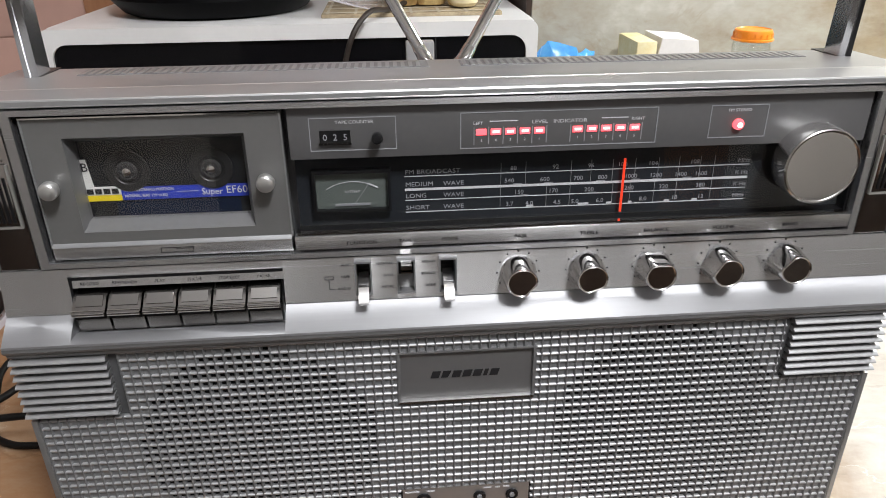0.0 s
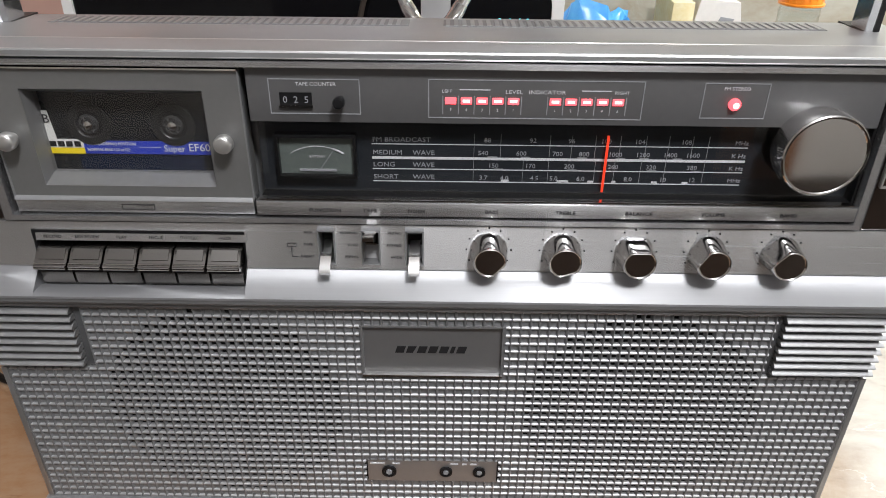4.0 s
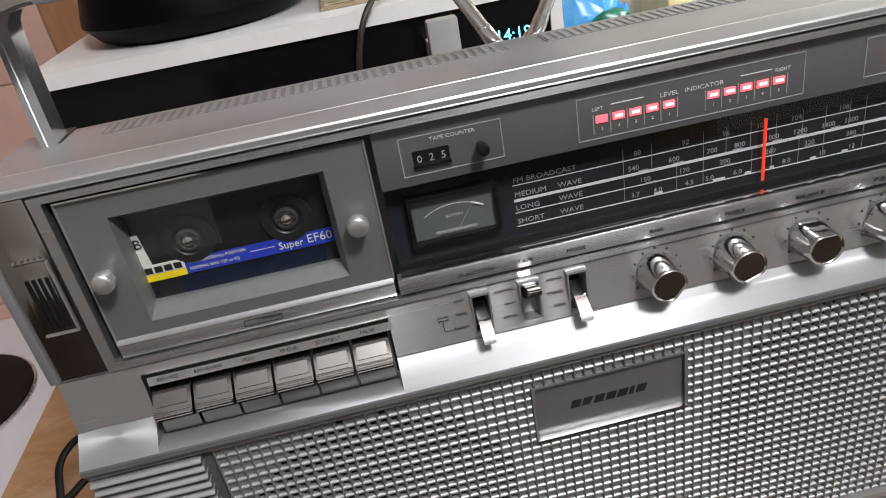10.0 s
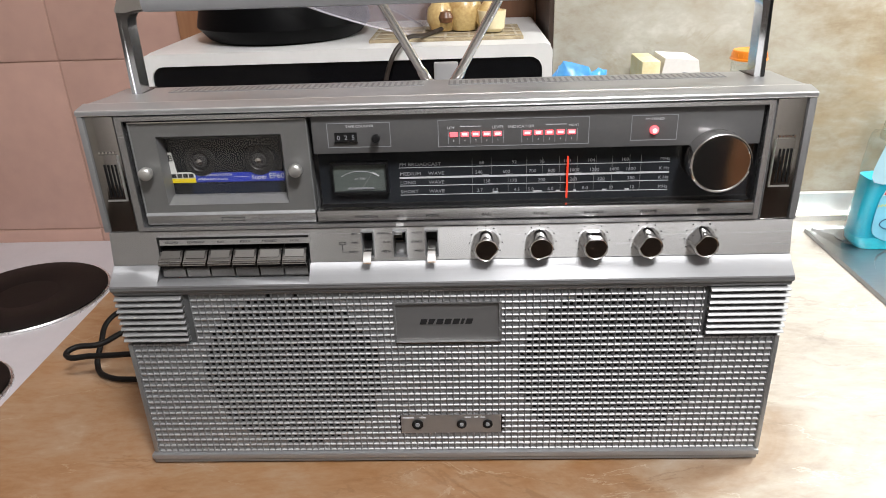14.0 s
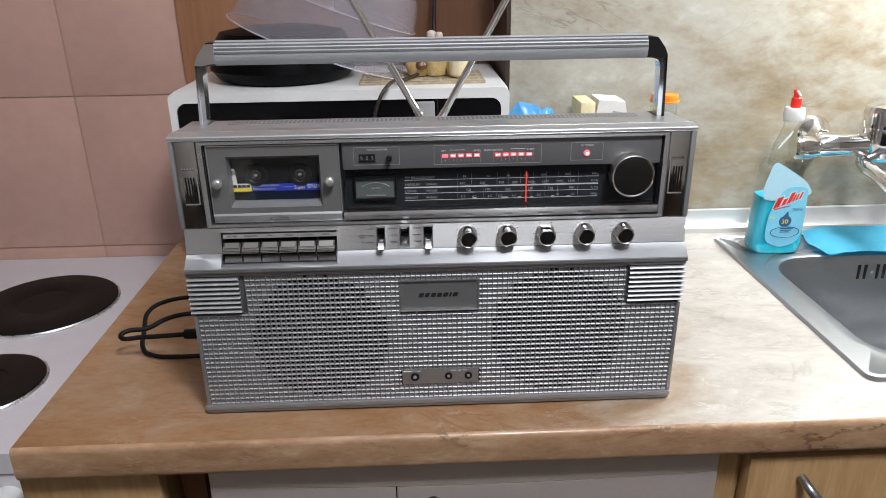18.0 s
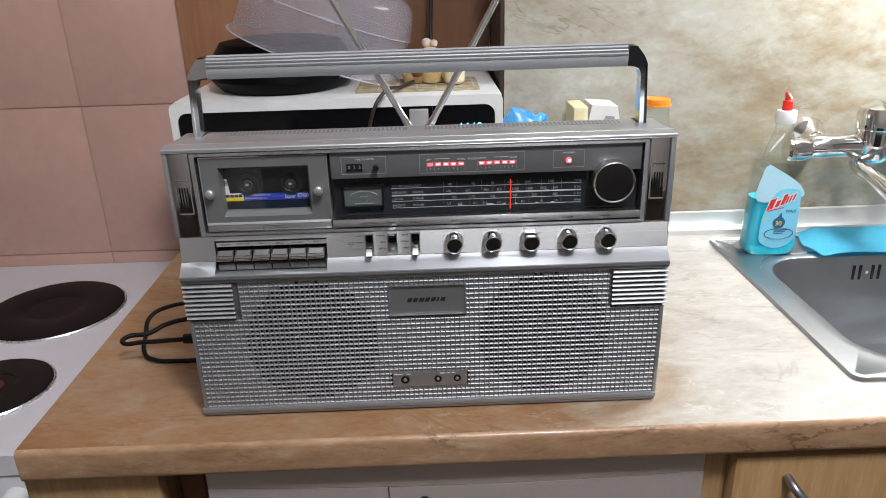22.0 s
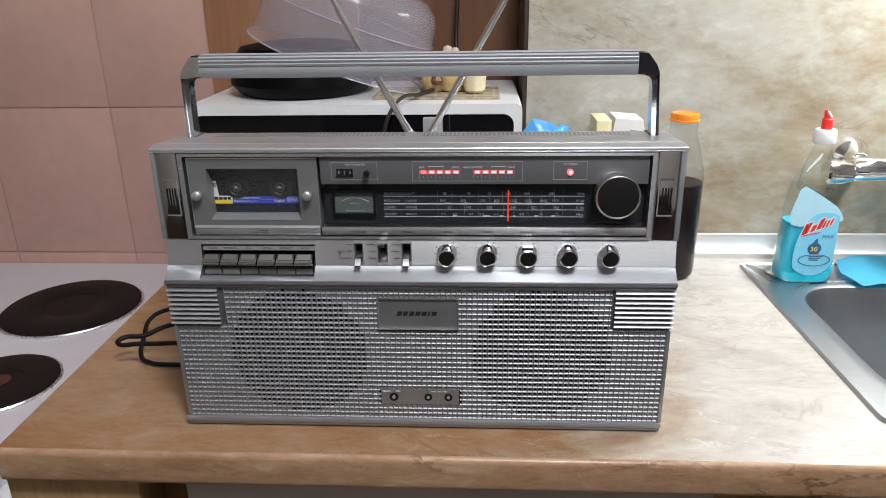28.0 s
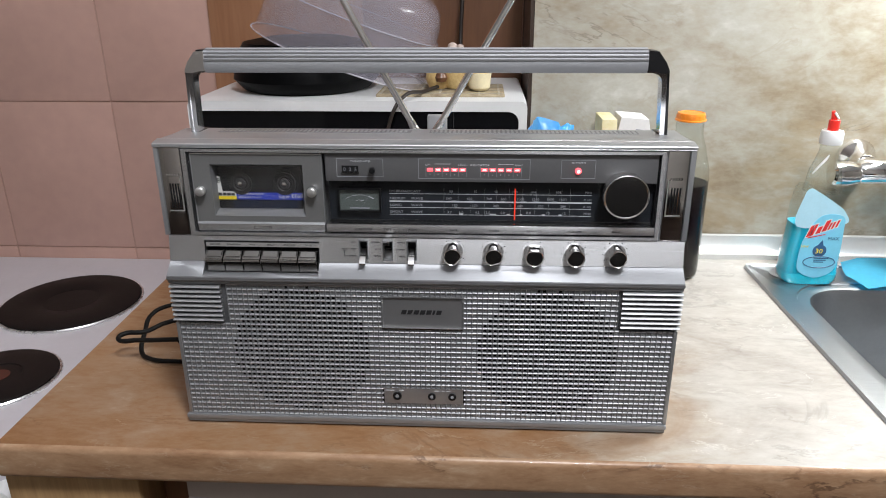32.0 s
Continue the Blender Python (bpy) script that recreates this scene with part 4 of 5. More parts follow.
    # tuning knob
    m = Matrix.Translation((0.1863, 0.0245, 0.2463)) @ Matrix.Rotation(radians(90), 4, "X")
    kn = part("tuning_knob", lathe([(0.0170, 0.0), (0.0170, 0.010), (0.0200, 0.0104), (0.0206, 0.0116), (0.0206, 0.0235), (0.0204, 0.0247), (0.0198, 0.0253), (0.0191, 0.0252), (0.0187, 0.0247), (0.0050, 0.0248)], 72, m=m),
              CHROME, r, "large round chrome tuning knob")
    rib = finish(rod((0, 0, 0), (0, -0.0125, 0), 0.00011, seg=6), "knurl", CHROME)
    for a in range(0, 360, 4):
        piece("knurl", rib, kn, (0.1863 + 0.0206 * math.cos(radians(a)), 0.0123, 0.2463 + 0.0206 * math.sin(radians(a))))
    part("knob_socket", lathe([(0.0235, 0.0), (0.0235, 0.0020), (0.0200, 0.0030)], 48, m=Matrix.Translation((0.1863, 0.0258, 0.2463)) @ Matrix.Rotation(radians(90), 4, "X")), BLACK, r)


def grille(r):
    z0, pitch, rows = 0.0088, 0.00541, 27
    xl, xr, dx = -0.2420, 0.2420, 0.00509
    cols = round((xr - xl) / dx)
    dx = (xr - xl) / cols
    g = part("grille_backing", box(-X + 0.004, X - 0.004, 0.0068, 0.0078, 0.0078, 0.1552), SPEAKER, r, "black cloth behind the speaker grille")
    for s in (-1, 1):
        m = Matrix.Translation((s * 0.1215, 0.0067, 0.083)) @ Matrix.Rotation(radians(90), 4, "X")
        part("speaker", lathe([(0.070, -0.001), (0.070, 0.0003), (0.066, 0.0005), (0.060, 0.0002), (0.030, 0.0001)], 48, m=m), SPEAKER, r, "black loudspeaker behind the grille")
    # fields left free: corner vents, name plate, socket plate
    free = ((-0.30, -0.1915, 0.1125, 0.20), (0.1875, 0.30, 0.1125, 0.20), (-0.0405, 0.0405, 0.1090, 0.1450), (-0.0410, 0.0410, 0.0250, 0.0430))

    def spans(lo, hi, at, row):
        cuts = sorted((f[0], f[1]) if row else (f[2], f[3]) for f in free if (f[2] < at < f[3] if row else f[0] < at < f[1]))
        out, a = [], lo
        for c, d in cuts:
            if c > a:
                out.append((a, min(c, hi)))
            a = max(a, d)
        if a < hi:
            out.append((a, hi))
        return [(p, q) for p, q in out if q - p > 0.002]

    # shallow grey floors of the cells that do not lie over a loudspeaker
    fill = bmesh.new()
    for i in range(rows):
        for k in range(cols):
            x, z = xl + (k + 0.5) * dx, z0 + (i + 0.5) * pitch
            if min((x - 0.1215) ** 2, (x + 0.1215) ** 2) + (z - 0.083) ** 2 < (0.0690 + 0.0012 * math.sin(i * 2.3 + k * 1.7)) ** 2 or any(f[0] < x < f[1] and f[2] < z < f[3] for f in free):
                continue
            a, b, c, d = x - dx / 2, x + dx / 2, z - pitch / 2, z + pitch / 2
            fill.faces.new([fill.verts.new(v) for v in ((a, 0.0005, c), (b, 0.0005, c), (b, 0.0005, d), (a, 0.0005, d))])
    bmesh.ops.remove_doubles(fill, verts=fill.verts, dist=1e-5)
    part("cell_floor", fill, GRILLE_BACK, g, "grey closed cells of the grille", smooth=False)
    made = {}
    for k in range(rows + 1):
        z = z0 + k * pitch
        for a, b in spans(xl, xr, z, True):
            key = ("h", round(b - a, 4))
            if key not in made:
                made[key] = finish(prism([(0.0018, -0.0013), (0.0004, -0.0012), (-0.0005, -0.0008), (-0.0008, -0.0002), (-0.0007, 0.0002), (-0.0003, 0.0006), (0.0003, 0.0009), (0.0018, 0.0011)], "x", 0, b - a), "grille_bar", GRILLE)
            piece("grille_bar", made[key], g, (a, 0, z))
    for k in range(cols + 1):
        x = xl + k * dx
        for a, b in spans(z0, z0 + rows * pitch, x, False):
            key = ("v", round(b - a, 4))
            if key not in made:
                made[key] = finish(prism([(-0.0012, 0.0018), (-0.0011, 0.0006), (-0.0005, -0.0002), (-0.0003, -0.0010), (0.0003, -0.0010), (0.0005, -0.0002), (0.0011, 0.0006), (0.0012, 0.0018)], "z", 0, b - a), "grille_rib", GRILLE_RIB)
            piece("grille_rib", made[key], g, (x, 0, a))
    for s in (-1, 1):
        x0, x1 = (-X, -0.1915) if s < 0 else (0.1865, X)
        v = part("corner_vent", box(x0, x1, 0.0015, 0.010, 0.1130, 0.1553), VENT_DARK, r, "grey corner vent with bright slats", bevel=0.0005)
        slat = finish(prism([(0.0015, -0.0018), (-0.0032, -0.0013), (-0.0043, -0.0005), (-0.0041, 0.0000), (-0.0020, 0.0015), (0.0015, 0.0018)], "x", *((-X - 0.0008, -0.1965) if s < 0 else (0.1905, X + 0.0008))), "slat", GRILLE)
        for k in range(8):
            piece("slat", slat, v, (0, 0, 0.1172 + k * 0.00505))
    plate = part("name_plate", ring_plate(rect(-0.0400, 0.0400, 0.1095, 0.1450), rect(-0.0385, 0.0385, 0.1110, 0.1438), -0.0010, 0.006), SILVER_DARK, r, "recessed grey name plate with a black mark", bevel=0.0003)
    part("plate_field", box(-0.0385, 0.0385, 0.0012, 0.0060, 0.1110, 0.1438), material("plate_grey", (0.33, 0.33, 0.335), 0.34, 0.7, 0.04, 40), plate)
    part("plate_lip", box(-0.0395, 0.0395, -0.0016, 0.002, 0.1098, 0.1112), CHROME, plate)
    for k in range(7):
        x = -0.0210 + k * 0.0061
        w = 0.0048 if k != 5 else 0.0022
        xx = x if k < 6 else x - 0.0024
        if k != 1:
            part("mark_bar", prism([(xx, 0.1255), (xx + w, 0.1255), (xx + w + 0.0014, 0.1300), (xx + 0.0014, 0.1300)], "y", 0.0007, 0.0011), INK, plate)
        else:
            part("mark_bar", prism([(xx, 0.1255), (xx + w * 0.8, 0.1255), (xx + w + 0.0014, 0.1300), (xx + 0.0014, 0.1300)], "y", 0.0007, 0.0011), INK, plate)
    sock = part("socket_plate", prism(rect(-0.0400, 0.0400, 0.0253, 0.0428), "y", -0.0006, 0.006), GRILLE, r, "silver plate with three sockets", bevel=0.0004)
    for x, q in ((-0.0268, 0.0046), (0.0085, 0.0040), (0.0292, 0.0040)):
        m = Matrix.Translation((x, -0.0006, 0.0340)) @ Matrix.Rotation(radians(90), 4, "X")
        ring = part("socket", lathe([(q, 0.0), (q, 0.0012), (q * 0.8, 0.0016), (q * 0.62, 0.0014), (q * 0.60, 0.0006)], 24, m=m), BLACK, sock, "round black socket")
        part("socket_contact", lathe([(q * 0.42, 0.0002), (q * 0.40, 0.0016), (q * 0.20, 0.0017)], 16, m=m), PRINT_DIM, ring)
    for x, w in ((-0.0385, 0.009), (-0.0250, 0.005), (0.0110, 0.005), (0.0185, 0.003), (0.0235, 0.004)):
        part("printed_mark", box(x, x + w, -0.0009, -0.0005, 0.0398, 0.0408), PRINT, sock)


KEY_BODY = material("key_body_grey", (0.24, 0.23, 0.22), 0.24, 0.95, 0.08, 20)


def keys(r):
    x0, x1 = -0.2110, -0.0990
    part("key_well", ring_plate(rect(x0, x1, 0.1660, 0.1965), rect(x0 + 0.0012, x1 - 0.0012, 0.1664, 0.1905), 0.0095, 0.030), BLACK, r)
    part("key_well_back", box(x0, x1, 0.0300, 0.0335, 0.160, 0.1965), BLACK, r)
    part("key_label_strip", prism([(0.0085, 0.1908), (0.0100, 0.1968), (0.028, 0.1968), (0.028, 0.1908)], "x", x0 + 0.002, x1 + 0.001), BRUSHED, r, "brushed aluminium key label strip")
    names = ("RECORD", "REW/REVIEW", "PLAY", "FF/CUE", "STOP/EJECT", "PAUSE")
    w = (x1 - x0 - 0.003) / 6
    for k, t in enumerate(names):
        a = x0 + 0.0018 + k * w
        cx = a + w / 2
        # cap: sloping chrome top with a grooved nose, dark body below
        cap = [(0.020, 0.1890), (0.0060, 0.1868), (0.0010, 0.1822), (-0.0015, 0.1808), (-0.0015, 0.1788), (0.0005, 0.1775), (0.020, 0.1775)]
        c = part("key", prism(cap, "x", a + 0.0006, a + w - 0.0006), KEY, r, "chrome tape key", bevel=0.0005)
        part("key_pad", prism([(0.0066, 0.1869), (0.0023, 0.1829), (0.0017, 0.1834), (0.0060, 0.1874)], "x", a + 0.0022, a + w - 0.0022), KEY, c, bevel=0.0003)
        for y, z in ((-0.0003, 0.1818), (-0.0016, 0.1806), (-0.0017, 0.1793)):
            part("nose_ridge", rod((a + 0.0009, y, z), (a + w - 0.0009, y, z), 0.00042, seg=8), CHROME, c)
        # Black strip standing for the shade under the nose.
        part("key_shade", box(a + 0.0008, a + w - 0.0008, 0.0012, 0.0150, 0.1758, 0.1774), BLACK, c)
        part("key_body", prism([(0.018, 0.1757), (0.0034, 0.1757), (0.0038, 0.1690), (0.0046, 0.1670), (0.018, 0.1670)], "x", a + 0.0007, a + w - 0.0007), KEY_BODY, c, "dark lower face of the key", bevel=0.0004)
        lettering(t, cx, 0.0088, 0.1921, 0.0023, INK, r, "CENTER", 1.05 if len(t) < 8 else 0.95, tilt=76)
        part("printed_mark", box(cx - 0.0009, cx + 0.0009, 0.0090, 0.0097, 0.1950, 0.1959), INK, r)


def switches(r):
    for k, (a, b) in enumerate(((-0.0606, -0.0514), (-0.0376, -0.0276), (-0.0146, -0.0048))):
        fr = part("switch_frame", ring_plate(rect(a, b, 0.1785, 0.1990), rect(a + 0.0008, b - 0.0008, 0.1795, 0.1980), 0.0078, 0.020), SILVER, r, "silver slide switch frame", bevel=0.0002)
        part("switch_slot", box(a + 0.0006, b - 0.0006, 0.0190, 0.0200, 0.1790, 0.1985), BLACK, fr)
        c = (a + b) / 2
        if k == 1:
            lv = [(0.018, 0.1945), (-0.0005, 0.2008), (-0.0040, 0.2010), (-0.0040, 0.1990), (0.0060, 0.1935), (0.018, 0.1900)]
        else:
            lv = [(0.018, 0.1905), (0.0060, 0.1868), (-0.0012, 0.1824), (-0.0034, 0.1797), (-0.0026, 0.1780), (0.0, 0.1786), (0.018, 0.1830)]
        part("switch_lever", prism(lv, "x", c - 0.0028, c + 0.0028), CHROME, fr, "chrome switch lever", bevel=0.0004)
        if k == 1:
            for z in (0.1905, 0.1925):
                part("switch_rib", box(c - 0.0028, c + 0.0028, 0.0085, 0.0180, z, z + 0.0009), CHROME, fr)
    for x, names, zz in ((-0.0632, ("AUX", "TAPE", "RADIO"), (0.1958, 0.1892, 0.1826)), (-0.0395, ("NORMAL", "CrO2", "METAL"), (0.1958, 0.1892, 0.1826)),
                         (-0.0165, ("MONO", "STEREO", "WIDE"), (0.1958, 0.1892, 0.1826))):
        for t, z in zip(names, zz):
            lettering(t, x, 0.0072 + (z - 0.1761) * 0.176 - 0.0006, z, 0.0019, INK, r, "RIGHT", 1.2, tilt=80)
    part("printed_frame", frame_lines(-0.0770, -0.0720, 0.1885, 0.1905, 0.0087, 0.0002), INK, r)
    part("printed_line", box(-0.0748, -0.0746, 0.0080, 0.0090, 0.1828, 0.1884), INK, r)
    part("printed_line", box(-0.0748, -0.0715, 0.0080, 0.0084, 0.1828, 0.1830), INK, r)
    part("printed_mark", box(0.2180, 0.2270, 0.0085, 0.0089, 0.1808, 0.1813), PRINT, r)


def knobs(r):
    xs = (0.0294, 0.0680, 0.1060, 0.1440, 0.1825)
    turns = (-40, -70, 90, 150, 140)
    for x, turn in zip(xs, turns):
        z = 0.1880
        out = []
        for k in range(36):                    # round with one flat
            a = radians(k * 10)
            q = 0.0086
            d = math.cos(a)
            q = min(q, 0.0071 / d) if d > 0.05 else q
            w = a + radians(turn)
            out.append((q * math.cos(w), q * math.sin(w)))
        b = bmesh.new()
        rings = [[b.verts.new((x + u * s, yy, z + v * s)) for u, v in out] for s, yy in ((1.16, 0.0088), (1.14, 0.0060), (1.02, -0.0015), (1.0, -0.0040), (0.98, -0.0051), (0.93, -0.0056), (0.88, -0.0053), (0.85, -0.0049), (0.60, -0.0049))]
        for p, q in zip(rings, rings[1:]):
            for k in range(36):
                b.faces.new((p[k], p[(k + 1) % 36], q[(k + 1) % 36], q[k]))
        b.faces.new(rings[0])
        b.faces.new(rings[-1])
        part("control_knob", b, CHROME, r, "small chrome control knob with a flat side")
        for k in range(9):
            a = radians(-30 + k * 30)
            u, v = 0.0118 * math.cos(a), 0.0118 * math.sin(a)
            zz = z + v
            if zz > 0.1772:
                yy = 0.0072 + (zz - 0.1761) * 0.176
                part("printed_dot", box(x + u - 0.0004, x + u + 0.0004, yy - 0.0003, yy + 0.0005, zz - 0.0004, zz + 0.0004), INK, r)


def handle(r):
    y = 0.062
    h = part("carrying_handle", prism([(y - 0.0085, 0.3440), (y - 0.0105, 0.3480), (y - 0.0110, 0.3530), (y - 0.0098, 0.3590), (y - 0.0060, 0.3640), (y, 0.3660), (y + 0.008, 0.3630),
                                      (y + 0.011, 0.3550), (y + 0.009, 0.3460), (y + 0.002, 0.3425)], "x", -0.2066, 0.2060), HANDLE, r, "grey ribbed carrying handle", bevel=0.0006)
    h.location.z = 0.0055
    for yy, z in ((y - 0.0108, 0.3555), (y - 0.0098, 0.3588), (y - 0.0080, 0.3615), (y - 0.0055, 0.3640)):
        part("handle_rib", box(-0.2062, 0.2056, yy - 0.0006, yy + 0.0012, z - 0.0009, z + 0.0009), SILVER_DARK, h)
    for s in (-1, 1):
        cap = [(s * 0.2062, 0.3640), (s * 0.2150, 0.3632), (s * 0.2225, 0.3535), (s * 0.2256, 0.3470), (s * 0.2262, 0.3440), (s * 0.2190, 0.3436), (s * 0.2120, 0.3452), (s * 0.2062, 0.3455)]
        part("handle_cap", prism(cap, "y", y - 0.0102, y + 0.0098), CHROME if s < 0 else BLACK, h, "chrome end cap of the handle" if s < 0 else "black end cap of the handle", bevel=0.0012)
        if s < 0:
            part("cap_top", box(-0.2140, -0.2072, y - 0.0080, y + 0.0075, 0.3632, 0.3646), BLACK, h, bevel=0.0004)
        # bent flat strap: along under the bar, round the corner and down to the hinge
        line = [(0.2050, 0.3440), (0.2120, 0.3436), (0.2172, 0.3420), (0.2200, 0.3385), (0.2213, 0.3330), (0.2243, 0.3070), (0.2272, 0.2805)]
        wide = 0.0062 if s < 0 else 0.0052
        outline = [(s * u, v) for u, v in line] + [(s * (u + wide * (0.2 if k < 2 else 1.0)), v + (0.0035 if k < 3 else 0.0)) for k, (u, v) in reversed(list(enumerate(line)))]
        ab = prism(outline, "y", y - 0.0075, y + 0.0075)
        for v in ab.verts:                     # the arms lean forward from their hinges
            v.co.y += 0.0155 * min(1, max(0, (0.3430 - v.co.z) / 0.062))
        part("handle_arm", ab, ARM, h, "bent flat chrome handle arm", bevel=0.0018, segments=3)
        # outer strip along the arm: dark on the side of the black cap, polished on the other
        eb = prism([(s * 0.2246, 0.3450), (s * 0.2264, 0.3450), (s * 0.2345, 0.2807), (s * 0.2316, 0.2807)], "y", y - 0.0083, y + 0.0070)
        for v in eb.verts:
            v.co.y += 0.0155 * min(1, max(0, (0.3430 - v.co.z) / 0.062))
        part("arm_edge", eb, BLACK if s > 0 else ARM, h, "black outer strip of the handle arm" if s > 0 else "", bevel=0.0010)
        part("arm_slot", box(s * 0.2300 - 0.0040, s * 0.2300 + 0.0040, 0.0690, 0.0965, 0.2850, 0.28935), BLACK, r)


def aerials(r):
    for (x, dx, dy, length) in ((-0.0125, -0.475, 0.10, 0.62), (0.0080, 0.49, 0.10, 0.62)):
        y, z = 0.1085, 0.2835
        w = Vector((dx, dy, 0.84)).normalized()
        p = Vector((x, y, z))
        base = part("aerial", rod(p, p + w * 0.012, 0.0045, 0.0040), CHROME, r, "chrome telescopic aerial", bevel=0.0005)
        at, rad = p + w * 0.010, 0.0036
        for seg in (0.14, 0.13, 0.12, 0.11, 0.10):
            part("aerial_section", rod(at, at + w * seg, rad, seg=14), CHROME, base)
            at, rad = at + w * seg, rad - 0.0005
        part("aerial_joint", rod((x, y - 0.005, z - 0.001), (x, y + 0.006, z - 0.001), 0.0048), CHROME, base, bevel=0.0005)
    part("aerial_mount", box(-0.020, 0.016, 0.102, 0.120, 0.2740, 0.2825), SILVER_DARK, r, bevel=0.001)


radio()


# ---- small things ----
def curved(pts, n=5):
    """A closed outline rounded through the given corners."""
    out, m = [], len(pts)
    for k in range(m):
        p0, p1, p2, p3 = (Vector(pts[(k + j) % m]) for j in (-1, 0, 1, 2))
        for i in range(n):
            t = i / n
            out.append(tuple(0.5 * (2 * p1 + (p2 - p0) * t + (2 * p0 - 5 * p1 + 4 * p2 - p3) * t * t + (3 * p1 - p0 - 3 * p2 + p3) * t ** 3)))
    return out


def sink():
    s = thing("kitchen_sink", "stainless steel kitchen sink set into the worktop", "sink")
    x0, x1, y0, y1 = 0.478, 1.285, 0.016, 0.4620
    outer = rounded(x0, x1, y0, y1, 0.012)
    inner = rounded(x0 + 0.050, x0 + 0.445, y0 + 0.042, y1 - 0.088, 0.066)
    b = bmesh.new()

    def inset(d, z):
        return [b.verts.new((x, y, z)) for x, y in rounded(x0 + d, x1 - d, y0 + d, y1 - d, 0.012)]

    lip, top, top2, flat = inset(0.0, 0.0006), inset(0.0012, 0.0052), inset(0.0060, 0.0054), inset(0.0085, 0.0030)
    cx, cy = x0 + 0.2475, (y0 + y1) / 2 - 0.023

    def grown(d, z):
        return [b.verts.new((x, y, z)) for x, y in rounded(x0 + 0.050 - d, x0 + 0.445 + d, y0 + 0.042 - d, y1 - 0.088 + d, 0.066 + d)]

    rim = grown(0.020, 0.0030)
    rows = [rim, grown(0.0185, 0.0008), grown(0.006, 0.0004), grown(0.0015, -0.0016), grown(-0.0015, -0.008)]
    for f, z in ((0.965, -0.10), (0.93, -0.135), (0.86, -0.150)):
        rows.append([b.verts.new((cx + (x - cx) * f, cy + (y - cy) * f, z)) for x, y in inner])
    n = len(outer)
    for p, q in list(zip([lip, top, top2, flat], [top, top2, flat, rim])) + list(zip(rows, rows[1:])):
        for k in range(n):
            b.faces.new((p[k], p[(k + 1) % n], q[(k + 1) % n], q[k]))
    b.faces.new(rows[-1])
    part("basin", b, STEEL, s)
    for k in range(4):
        x = 0.685 + k * 0.0105 + (0.0098 if k > 1 else 0)
        part("overflow_slot", box(x - 0.0024, x + 0.0024, y1 - 0.0915, y1 - 0.0880, -0.041, -0.016), BLACK, s, bevel=0.001)
    part("overflow_screw", rod((0.7055, y1 - 0.0920, -0.028), (0.7055, y1 - 0.0930, -0.028), 0.0026), CHROME, s)
    part("drainer", lathe([(0.035, -0.1492), (0.035, -0.1470), (0.028, -0.1480), (0.010, -0.1485)], 28, m=Matrix.Translation((cx, cy, 0))), CHROME, s)
    part("tap_hole_ring", lathe([(0.024, 0.0032), (0.0235, 0.0044), (0.0215, 0.0046), (0.020, 0.0038), (0.006, 0.0037)], 28, m=Matrix.Translation((x0 + 0.052, y1 - 0.040, 0))), STEEL, s)


sink()


